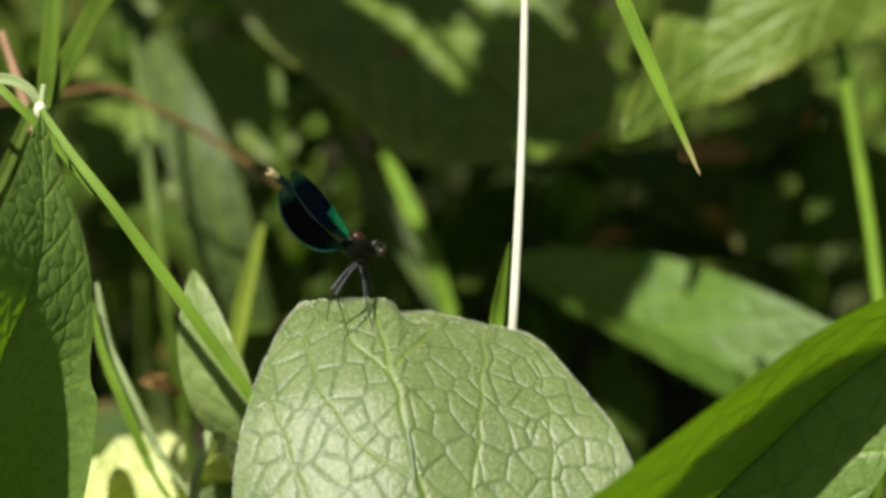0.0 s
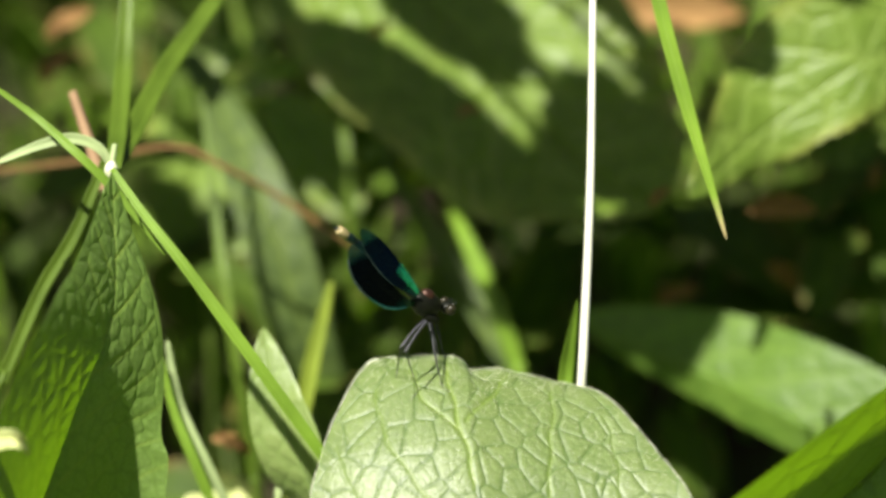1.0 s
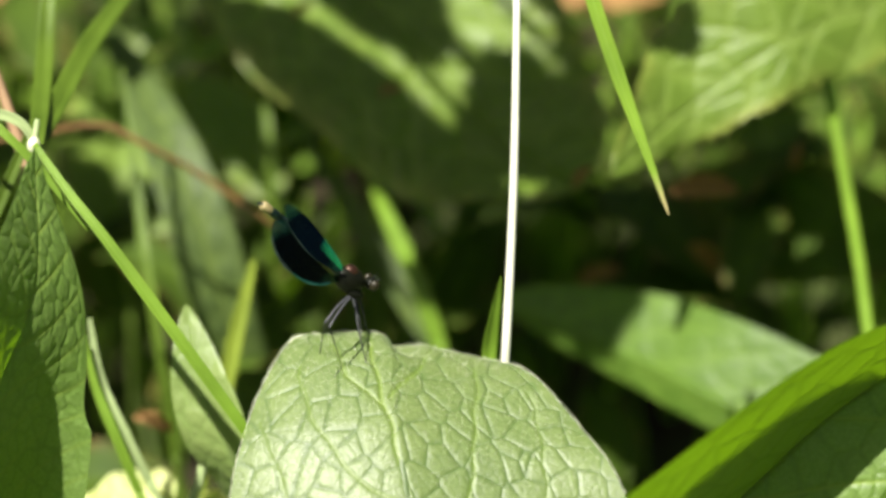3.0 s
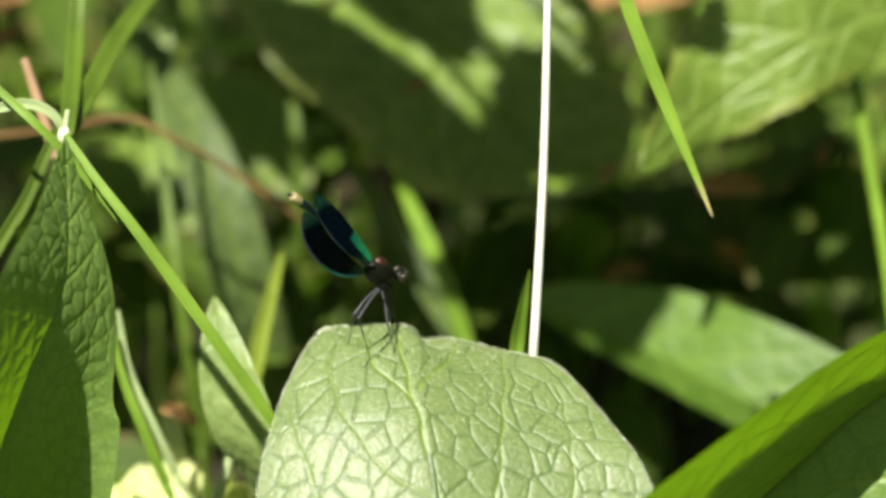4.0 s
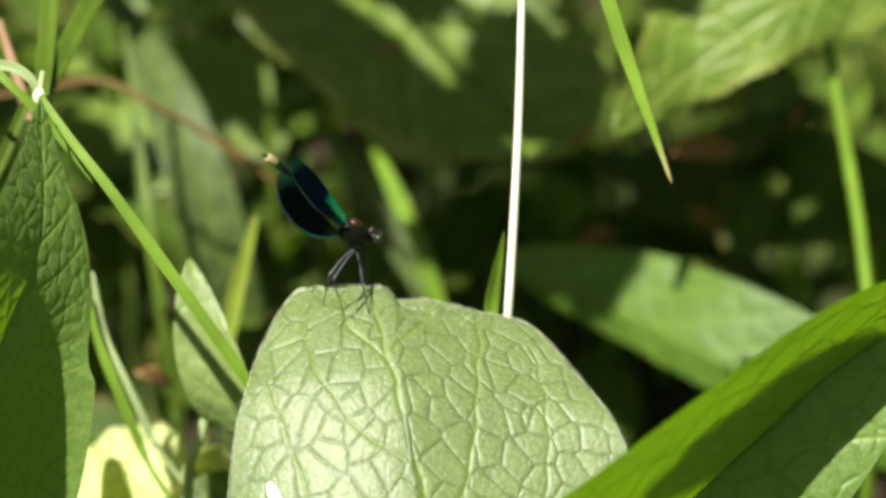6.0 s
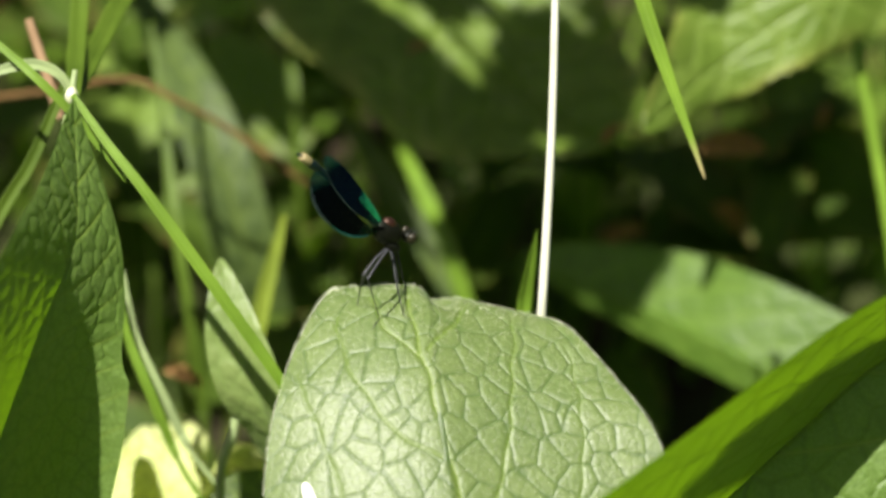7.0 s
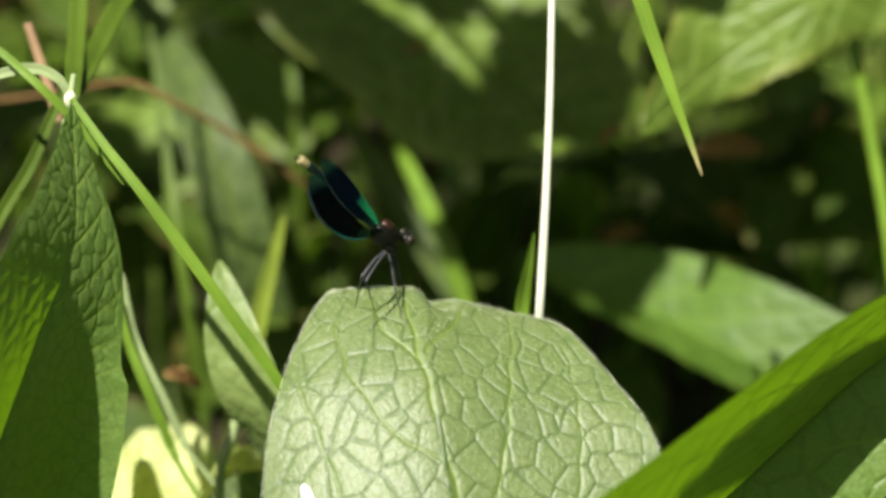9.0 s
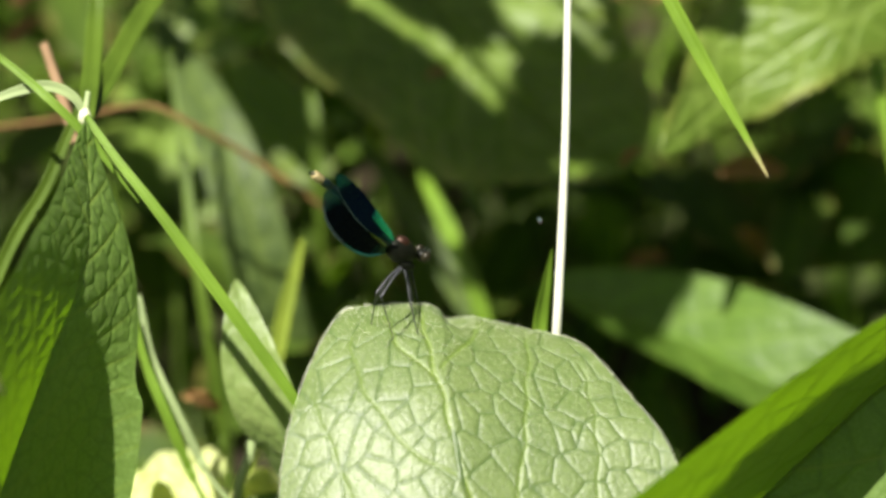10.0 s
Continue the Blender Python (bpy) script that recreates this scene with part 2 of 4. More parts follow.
# ---- makers ----
def spline(ctrl, n):
    """n points on a smooth curve through the control points, evenly along its length."""
    c = np.array(ctrl, float)
    c = np.vstack([2 * c[0] - c[1], c, 2 * c[-1] - c[-2]])
    pts = []
    for i in range(1, len(c) - 2):
        p0, p1, p2, p3 = c[i - 1], c[i], c[i + 1], c[i + 2]
        t = np.linspace(0, 1, 40, endpoint=False)[:, None]
        pts.append(0.5 * (2 * p1 + (p2 - p0) * t + (2 * p0 - 5 * p1 + 4 * p2 - p3) * t ** 2 + (3 * p1 - p0 - 3 * p2 + p3) * t ** 3))
    pts = np.vstack(pts + [c[-2:-1]])
    d = np.concatenate([[0], np.cumsum(np.linalg.norm(np.diff(pts, axis=0), axis=1))])
    s = np.linspace(0, d[-1], n)
    return np.stack([np.interp(s, d, pts[:, k]) for k in range(3)], 1), d[-1]


def unit(a):
    return a / np.maximum(np.linalg.norm(a, axis=-1, keepdims=True), 1e-9)


def root(name, place, label, category, group="", kind=""):
    ob = new(name)
    ob.location = place
    ob.empty_display_size = 0.01
    return tagged(ob, label, category, group, kind)


def origin_of(ob):
    v = Vector((0, 0, 0))
    while ob is not None:
        v = v + ob.location
        ob = ob.parent
    return np.array(v)


def part(name, verts, faces, material, parent, label="", uv=None, attrs=None, kind=""):
    """One mesh from world-space points, linked under parent."""
    me = bpy.data.meshes.new(name)
    v = np.asarray(verts, float)
    if parent is not None:
        v = v - origin_of(parent)
    me.from_pydata(v.tolist(), [], faces if isinstance(faces, list) else faces.tolist())
    me.materials.append(material)
    if uv is not None:
        lay = me.uv_layers.new(name="UVMap")
        idx = np.empty(len(me.loops), np.int32)
        me.loops.foreach_get("vertex_index", idx)
        lay.data.foreach_set("uv", np.asarray(uv, np.float32)[idx].ravel())
    for key, val in (attrs or {}).items():
        a = me.attributes.new(key, "FLOAT", "POINT")
        a.data.foreach_set("value", np.asarray(val, np.float32).ravel())
    me.polygons.foreach_set("use_smooth", np.ones(len(me.polygons), bool))
    me.update()
    ob = new(name, me)
    ob.parent = parent
    return tagged(ob, label, "", "", kind)


def grid_faces(nu, nv):
    i = np.arange(nu - 1)[:, None] * nv + np.arange(nv - 1)[None]
    return np.stack([i, i + nv, i + nv + 1, i + 1], -1).reshape(-1, 4)


def cells(x, y, size, seed):
    """Distance to the nearest border of an irregular net of cells, in the units of size."""
    rng = np.random.RandomState(seed)
    jit = rng.rand(64, 64, 2)
    gx, gy = np.floor(x / size).astype(int), np.floor(y / size).astype(int)
    d = []
    for a in (-1, 0, 1):
        for b in (-1, 0, 1):
            cx, cy = gx + a, gy + b
            j = jit[cx % 64, cy % 64]
            d.append(np.hypot((cx + j[..., 0]) * size - x, (cy + j[..., 1]) * size - y))
    d = np.sort(np.stack(d, -1), -1)
    return (d[..., 1] - d[..., 0]) / size


def leaf_sheet(ctrl, side, wl, wr, nu=90, nv=61, fold=(10, 10), curl=(0, 0), shape=(0.75, 0.8), veins=9, slope=0.75, net=0.011,
               relief=0.0008, wave=0.0, teeth=0.0, seed=1, blunt=0.0, twist=0.0, fold_tip=None, dent=None,
               lines=None, lip=None, valley=0.0010, stretch=1.0, fine_net=0.08, line=0.00042, trim=1.0, calm=0.0, broad=1.0):
    """A leaf: midrib through ctrl (base to tip), halves wl and wr wide to either side of it. Returns points, faces and attributes."""
    c, length = spline(ctrl, nu)
    tan = unit(np.gradient(c, axis=0))
    sd = np.array(side, float)[None] - tan * (tan @ np.array(side, float))[:, None]
    sd = unit(sd)
    nrm = unit(np.cross(sd, tan))
    if twist:
        a = radians(twist) * np.linspace(0, 1, nu)[:, None]
        sd, nrm = sd * np.cos(a) + nrm * np.sin(a), nrm * np.cos(a) - sd * np.sin(a)
    s = np.linspace(0, 1, nu)
    prof = np.sin(np.pi * s ** shape[0]) ** shape[1]
    prof = np.maximum(prof, 0) * (1 - blunt) + blunt * np.minimum(1, np.minimum(s, 1 - s) * 14) ** 0.5
    v = np.linspace(-1, 1, nv)
    w = np.where(v < 0, wl, wr)
    rng = np.random.RandomState(seed)
    edge = np.abs(v)[None] ** 6
    jag = 1 + teeth * edge * (2 * np.abs((s[:, None] * 34) % 1 - 0.5) - 0.6 + 0.5 * np.sin(s[:, None] * 61 + seed))
    x = prof[:, None] * (v * w)[None] * jag * np.where(v[None] < 0, 1 - (1 - trim) * np.clip((0.55 - s[:, None]) / 0.4, 0, 1), 1.0)
    ax = np.abs(x)
    S = np.broadcast_to(s[:, None] * length, x.shape)
    sgn = np.where(v < 0, 0, 1)[None]
    tipf = fold if fold_tip is None else fold_tip
    f = np.radians(np.where(v < 0, fold[0], fold[1])[None] * (1 - s[:, None]) + np.where(v < 0, tipf[0], tipf[1])[None] * s[:, None])
    k = np.where(v < 0, curl[0], curl[1])[None]
    lift = np.sin(f) * ax + k * ax ** 2 / max(wl, wr)
    lift = lift + wave * edge * np.sin(S / length * 21 + seed + sgn * 2.0) * np.minimum(1, prof[:, None] * 2)
    if dent:
        lift = lift - dent[2] * np.exp(-((s[:, None] - dent[0]) / dent[3]) ** 2 - ((v[None] - dent[1]) / dent[4]) ** 2)
    if lip:
        # a margin that turns up: where it begins, its slope, and the stretch of the leaf
        v0, steep, s0, s1 = lip
        rise = math.tan(radians(steep)) * 0.5 * wr * prof[:, None] * np.clip(v[None] - v0, 0, None) ** 2 / (1 - v0)
        lift = lift + rise * (np.clip((s - s0) / 0.1, 0, 1) * np.clip((s1 - s) / 0.16, 0, 1))[:, None]
    # veins: midrib, side veins that run towards the tip, and a net between them
    wob = 0.10 * np.sin(ax / 0.013 + seed) * (ax / max(wl, wr))
    sl, nvein = np.where(sgn == 1, *((slope, slope) if np.isscalar(slope) else slope[::-1])), np.where(sgn == 1, *((veins, veins) if np.isscalar(veins) else veins[::-1]))
    g = (S - sl * ax - 8.0 * ax ** 2) / length * nvein + 0.5 * sgn + wob
    dsec = np.abs(g - np.round(g)) / nvein * length / np.sqrt(1 + (sl + 16.0 * ax) ** 2)
    dmid = ax
    if lines:
        # main veins of their own course: each a row of (place along the leaf, place across it)
        dsec = np.full(x.shape, 1.0)
        for k, row in enumerate(lines):
            ls, lv = np.array(row).T
            lx = np.interp(s, ls, lv) * prof * np.where(np.interp(s, ls, lv) < 0, wl, wr)
            lx = lx + 0.0004 * np.sin(s * 70 + k * 2.1)
            lean_of = np.gradient(lx, s * length)
            out = np.maximum(0, np.maximum(ls[0] - s, s - ls[-1]))[:, None] * length
            d = np.hypot(np.abs(x - lx[:, None]) / np.sqrt(1 + lean_of ** 2)[:, None], out)
            if k == 0:
                dmid = d
            else:
                dsec = np.minimum(dsec, d)
    bend = 0.0006 * np.sin(S / 0.0083 + x / 0.011 + seed) + 0.0003 * np.sin(x / 0.0047 - S / 0.0061)
    dn = cells((S + 0.25 * ax + bend) / stretch + 1.0, x + bend * 0.7 + 1.0, net, seed) * net * 0.5
    dn2 = cells(S + 2.0, x * 1.1 + 2.0, net * 0.36, seed + 7) * net * 0.18
    wm, ws = 0.0009 * broad * (1.2 - s[:, None]), 0.0005 * broad
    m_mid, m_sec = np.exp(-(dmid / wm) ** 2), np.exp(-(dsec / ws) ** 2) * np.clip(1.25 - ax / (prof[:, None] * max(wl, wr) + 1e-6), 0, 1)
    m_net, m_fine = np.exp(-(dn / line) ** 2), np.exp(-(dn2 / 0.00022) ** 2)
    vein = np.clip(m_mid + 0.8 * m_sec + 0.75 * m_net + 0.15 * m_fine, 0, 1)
    puff = 1 - np.exp(-np.minimum(np.minimum(dmid * 0.8, dsec), dn * 1.6) / valley) + fine_net * (1 - np.exp(-dn2 / 0.0004))
    h = relief * (puff - 0.22 * m_net - 0.4 * m_sec - 0.7 * m_mid - 0.16 * m_fine)
    h = h * np.minimum(1, (1 - np.abs(v))[None] * 9) * np.clip((s - calm + 0.25) / 0.25, 0.2 if calm else 1, 1)[:, None]
    pts = c[:, None] + sd[:, None] * (np.cos(f) * x)[..., None] + nrm[:, None] * (lift + h)[..., None]
    rim = edge * np.ones_like(x)
    uv = np.stack([np.broadcast_to((v * 0.5 + 0.5)[None], x.shape), np.broadcast_to(s[:, None], x.shape)], -1)
    rib = np.clip(m_mid + 0.85 * m_sec, 0, 1)
    return pts.reshape(-1, 3), grid_faces(nu, nv), uv.reshape(-1, 2), {"vein": vein.ravel(), "rim": rim.ravel(), "rib": rib.ravel()}, c, nrm


def tube_mesh(ctrl, radii, n=24, sides=10):
    c, _ = spline(ctrl, n)
    tan = unit(np.gradient(c, axis=0))
    ref = np.array((0.31, 0.85, 0.42))
    a = unit(np.cross(tan, ref))
    b = np.cross(tan, a)
    r = np.interp(np.linspace(0, 1, n), np.linspace(0, 1, len(radii)), radii)
    th = np.linspace(0, 2 * np.pi, sides, endpoint=False)
    pts = c[:, None] + r[:, None, None] * (np.cos(th)[None, :, None] * a[:, None] + np.sin(th)[None, :, None] * b[:, None])
    i = np.arange(n - 1)[:, None] * sides
    j, k = np.arange(sides)[None], (np.arange(sides)[None] + 1) % sides
    faces = np.stack([i + j, i + k, i + sides + k, i + sides + j], -1).reshape(-1, 4).tolist()
    faces += [list(range(sides))[::-1], [(n - 1) * sides + q for q in range(sides)]]
    uv = np.stack([np.tile(np.arange(sides) / sides, n), np.repeat(np.linspace(0, 1, n), sides)], -1)
    return pts.reshape(-1, 3), faces, uv


def ball_mesh(centre, axes, n=14, sides=18):
    """An ellipsoid with the three half axes given as vectors."""
    a = np.array(axes, float)
    ph = np.linspace(0, np.pi, n)[:, None]
    th = np.linspace(0, 2 * np.pi, sides, endpoint=False)[None]
    d = np.stack([np.cos(ph) + 0 * th, np.sin(ph) * np.cos(th), np.sin(ph) * np.sin(th)], -1)
    pts = np.array(centre) + d @ a
    i = np.arange(n - 1)[:, None] * sides
    j, k = np.arange(sides)[None], (np.arange(sides)[None] + 1) % sides
    faces = np.stack([i + j, i + k, i + sides + k, i + sides + j], -1).reshape(-1, 4)
    return pts.reshape(-1, 3), faces


def to_ground(p, lean=(0.0, 0.0), along=None, n=2):
    """Points from the ground up to p."""
    p = np.array(p, float)
    foot = np.array((p[0] + lean[0], p[1] + lean[1], -0.015))
    mid = foot * 0.45 + p * 0.55
    if along is not None:
        mid = p - np.array(along) * 0.35 * p[2]
    return [tuple(foot), tuple(mid)]


def leaf(name, label, ctrl, side, wl, wr, material, rib=0.0009, category="leaf", group="", rib_label="", petiole=(0.0, 0.0), straight=False, **kw):
    pts, faces, uv, attrs, c, nrm = leaf_sheet(ctrl, side, wl, wr, **kw)
    r = root(name, tuple(ctrl[0]), label, category, group)
    part("blade", pts, faces, material, r, "", uv, attrs)
    under = c - nrm * rib * 0.9
    step = max(1, len(under) // 12)
    v, f, u = tube_mesh(under[::step], [rib * 1.3, rib, rib * 0.25], 30, 8)
    part("midrib", v, f, material, r, rib_label, u, {"vein": np.full(len(v), 0.8), "rim": np.zeros(len(v))})
    if petiole is not None:
        v, f, u = tube_mesh(to_ground(under[0], petiole, None if straight else unit(c[1] - c[0])) + [tuple(under[0]), tuple(under[2])], [rib * 2.0, rib * 1.6, rib * 1.35, rib * 1.2], 30, 9)
        part("petiole", v, f, material, r, "", u, {"vein": np.full(len(v), 0.6), "rim": np.zeros(len(v))})
    return r


def grass_mesh(ctrl, width, side=(1, 0, 0), v_fold=20, base=0.75, tip=0.02, n=60, twist=0.0):
    """A blade of grass: a long ribbon with a keel, thickest at the keel."""
    c, length = spline(ctrl, n)
    tan = unit(np.gradient(c, axis=0))
    sd = unit(np.array(side, float)[None] - tan * (tan @ np.array(side, float))[:, None])
    nrm = unit(np.cross(sd, tan))
    a = radians(twist) * np.linspace(0, 1, n)[:, None]
    sd, nrm = sd * np.cos(a) + nrm * np.sin(a), nrm * np.cos(a) - sd * np.sin(a)
    s = np.linspace(0, 1, n)
    w = width * 0.5 * np.minimum(1, base + (1 - base) * s * 4) * (tip + (1 - tip) * np.clip((1 - s) * 2.2, 0, 1) ** 0.7)
    v = np.linspace(-1, 1, 9)
    x = w[:, None] * v[None]
    f = radians(v_fold)
    ridge = 0.00006 * np.cos(v * 12)[None]
    top = c[:, None] + sd[:, None] * (np.cos(f) * x)[..., None] + nrm[:, None] * (np.sin(f) * np.abs(x) + ridge)[..., None]
    thick = (0.00012 * (1.3 - np.abs(v)))[None] * np.minimum(1, w / (width * 0.5) + 0.1)[:, None]
    bot = top - nrm[:, None] * thick[..., None]
    loop = np.concatenate([top, bot[:, ::-1]], 1)
    k = loop.shape[1]
    i = np.arange(n - 1)[:, None] * k
    j, q = np.arange(k)[None], (np.arange(k)[None] + 1) % k
    faces = np.stack([i + j, i + q, i + k + q, i + k + j], -1).reshape(-1, 4).tolist()
    faces += [list(range(k))[::-1], [(n - 1) * k + e for e in range(k)]]
    u = np.concatenate([v, v[::-1]]) * 0.5 + 0.5
    uv = np.stack([np.tile(u, n), np.repeat(s, k)], -1)
    keel = c - nrm * (0.00016 + 0.00001 * w[:, None] / width)
    return loop.reshape(-1, 3), faces, uv, keel


def add_blade(r, ctrl, width, material, label="", **kw):
    v, f, u, keel = grass_mesh(ctrl, width, **kw)
    b = part("blade", v, f, material, r, label, u)
    v, f, u = tube_mesh(keel[::6], [width * 0.075, width * 0.06, width * 0.015], 40, 7)
    part("keel", v, f, material, b, "", u)
    return b


def grass(label, ctrl, width, material, side=(1, 0, 0), rooted=True, lean=(0.0, 0.0), group="", **kw):
    """One grass shoot: its blade and, where it is rooted, the sheath that carries it."""
    r = root("grass", tuple(ctrl[0]), label, "grass", group)
    add_blade(r, ctrl, width, material, side=side, **kw)
    if rooted:
        d = unit(np.array(ctrl[1]) - np.array(ctrl[0]))
        v, f, u = tube_mesh(to_ground(ctrl[0], lean, d) + [tuple(ctrl[0]), tuple(np.array(ctrl[0]) + d * 0.004)], [width * 0.3, width * 0.32, width * 0.36, width * 0.2], 30, 8)
        part("sheath", v, f, material, r, "", u)
    return r


def add_node(r, p, d, rad, label=""):
    d = unit(np.array(d, float))
    a = unit(np.cross(d, (0.3, 0.9, 0.2)))
    vv, ff = ball_mesh(p, (d * rad * 2.2, a * rad * 1.5, np.cross(d, a) * rad * 1.5))
    part("node", vv, ff, NODE, r, label)


def stalk(name, label, ctrl, radii, material, category="stem", nodes=(), node_label="", group="", swell=1.0):
    v, f, u = tube_mesh(ctrl, radii, 60, 12)
    r = root(name, tuple(ctrl[0]), label, category, group)
    part("stalk", v, f, material, r, "", u)
    c, _ = spline(ctrl, 101)
    for s in nodes:
        q = int(s * 100)
        add_node(r, c[q], c[min(100, q + 1)] - c[q - 1], swell * np.interp(s, np.linspace(0, 1, len(radii)), radii), node_label)
    return r


# ---- ground ----
def make_ground():
    n = 140
    a = np.linspace(-1, 1, n)
    a = np.sign(a) * (np.abs(a) ** 4 * 60 + np.abs(a) * 0.8)
    x, y = np.meshgrid(a, a, indexing="ij")
    z = np.array([[0.02 * noise.noise((p * 6, q * 6, 0)) + 0.012 * noise.noise((p * 25, q * 25, 3)) for q in a] for p in a])
    z = z - 0.02
    z[np.hypot(x, y) > 4] = -0.02
    ob = part("ground", np.stack([x, y, z], -1).reshape(-1, 3), grid_faces(n, n)[:, ::-1], SOIL, None)
    tagged(ob, "dark damp soil under the plants", "ground", "", "structure")


make_ground()

# ---- the leaf that carries the damselfly ----
PERCH = dict(ctrl=[(0.0257, -0.0885, 0.1421), (0.0157, -0.0427, 0.1867), (0.0120, -0.0154, 0.2058), (0.0096, 0.0167, 0.2107), (0.0040, 0.0426, 0.1860)],
             side=(1, -0.0493, -0.1461), wl=0.0501, wr=0.0634)
PERCH_VEINS = [[(0.0, 0.0), (0.328, 0.048), (0.432, 0.018), (0.551, -0.033), (0.694, -0.148), (0.79, -0.24), (1.0, -0.3)],
               [(0.418, 0.008), (0.453, -0.198), (0.505, -0.353), (0.597, -0.574), (0.70, -0.76)], [(0.22, -0.28), (0.355, -0.544), (0.449, -0.639), (0.549, -0.81), (0.6, -0.93)],
               [(0.17, 0.02), (0.324, 0.173), (0.437, 0.303), (0.588, 0.434), (0.748, 0.639)], [(0.20, 0.40), (0.368, 0.604), (0.511, 0.714), (0.657, 0.85)],
               [(0.611, -0.033), (0.68, 0.158), (0.76, 0.34)], [(0.10, -0.3), (0.28, -0.70), (0.40, -0.92)], [(0.60, -0.10), (0.66, -0.34), (0.74, -0.52)]]
PERCH_FORM = dict(nu=560, nv=440, fold=(5.69, -19.42), curl=(-0.3702, 0.1437), shape=(0.584, 0.7016), blunt=-0.0077, twist=11.06, lines=PERCH_VEINS, net=0.0082, relief=0.00031, valley=0.0009, stretch=1.1, fine_net=0.14, line=0.00026, broad=1.3,
                  wave=0.0005, dent=(0.79, 0.13, 0.0070, 0.05, 0.11), seed=4)
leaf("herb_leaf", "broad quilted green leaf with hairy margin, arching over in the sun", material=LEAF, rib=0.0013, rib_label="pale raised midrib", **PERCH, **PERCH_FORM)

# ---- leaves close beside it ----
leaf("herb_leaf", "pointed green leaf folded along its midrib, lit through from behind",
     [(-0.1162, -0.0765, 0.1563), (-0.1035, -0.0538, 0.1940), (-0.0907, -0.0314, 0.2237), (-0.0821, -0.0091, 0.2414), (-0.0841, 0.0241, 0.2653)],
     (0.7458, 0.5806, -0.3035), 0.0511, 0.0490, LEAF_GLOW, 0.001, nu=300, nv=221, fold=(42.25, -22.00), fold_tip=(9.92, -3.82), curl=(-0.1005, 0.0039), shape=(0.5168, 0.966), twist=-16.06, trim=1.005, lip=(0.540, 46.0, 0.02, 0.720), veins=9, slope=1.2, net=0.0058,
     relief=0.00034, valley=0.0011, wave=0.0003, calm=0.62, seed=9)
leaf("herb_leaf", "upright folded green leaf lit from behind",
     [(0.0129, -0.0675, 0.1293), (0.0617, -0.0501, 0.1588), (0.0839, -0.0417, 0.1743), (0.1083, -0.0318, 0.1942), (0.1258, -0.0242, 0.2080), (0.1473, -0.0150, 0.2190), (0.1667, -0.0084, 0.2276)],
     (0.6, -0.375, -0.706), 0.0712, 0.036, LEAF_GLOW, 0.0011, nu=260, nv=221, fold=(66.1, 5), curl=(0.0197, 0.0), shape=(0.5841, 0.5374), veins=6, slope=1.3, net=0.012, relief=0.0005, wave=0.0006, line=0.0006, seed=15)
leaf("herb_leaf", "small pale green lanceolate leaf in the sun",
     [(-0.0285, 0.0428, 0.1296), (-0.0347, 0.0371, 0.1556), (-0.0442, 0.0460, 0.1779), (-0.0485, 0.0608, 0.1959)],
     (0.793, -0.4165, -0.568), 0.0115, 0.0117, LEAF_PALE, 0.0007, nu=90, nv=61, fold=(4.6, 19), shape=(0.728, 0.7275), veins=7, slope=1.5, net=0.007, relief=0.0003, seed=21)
leaf("herb_leaf", "broad green leaf, partly shaded, with a pale edge",
     [(0.0456, 0.2255, 0.1039), (0.0659, 0.2139, 0.1001), (0.0921, 0.1941, 0.0987), (0.1206, 0.1693, 0.0957), (0.2062, 0.1214, 0.0731)],
     (-0.541, -0.257, -0.737), 0.0270, 0.0120, LEAF_THIN, 0.001, nu=150, nv=111, fold=(-6, -26), shape=(1.0447, 0.502), blunt=-0.0131, veins=9, slope=1.4, net=0.010, relief=0.0004, broad=1.6, seed=27, straight=True)

# ---- broad leaves behind ----
leaf("dock_leaf", "large ragged-edged green leaf in the sun",
     [(0.2279, 0.2595, 0.2258), (0.1880, 0.2368, 0.2161), (0.1385, 0.2070, 0.2099), (0.1060, 0.1953, 0.1915), (0.0796, 0.1622, 0.1842)],
     (-0.1417, 0.4015, 0.8212), 0.0184, 0.0345, DOCK, 0.0015, nu=220, nv=141, fold=(-0.2, -4.4), shape=(0.821, 0.75), veins=8, slope=1.0, net=0.014, relief=0.0006, line=0.0009, broad=2.2, wave=0.0015, teeth=0.06, seed=31)
leaf("dock_leaf", "large dark green leaf in shade with a strong midrib",
     [(-0.0545, 0.3797, 0.2201), (-0.0016, 0.3114, 0.1815), (0.0244, 0.2806, 0.1671), (0.0496, 0.2578, 0.1467), (0.0745, 0.2195, 0.1504)],
     (-1.1734, -0.5323, -0.573), 0.0535, 0.0534, DOCK, 0.0018, nu=160, nv=111, fold=(9, 14), shape=(0.8535, 0.558), blunt=0.152, veins=8, slope=1.0, net=0.018, relief=0.0020, line=0.0013, broad=3.5, wave=0.0018, seed=37)
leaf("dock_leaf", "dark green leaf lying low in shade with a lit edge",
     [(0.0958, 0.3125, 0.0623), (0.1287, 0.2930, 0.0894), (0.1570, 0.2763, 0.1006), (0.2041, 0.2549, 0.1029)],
     (-0.1, -0.6, -0.75), 0.030, 0.020, LEAF_DARKENED, 0.0015, nu=110, nv=71, fold=(8, 8), shape=(0.8, 0.6), veins=8, net=0.015, relief=0.001, seed=41)
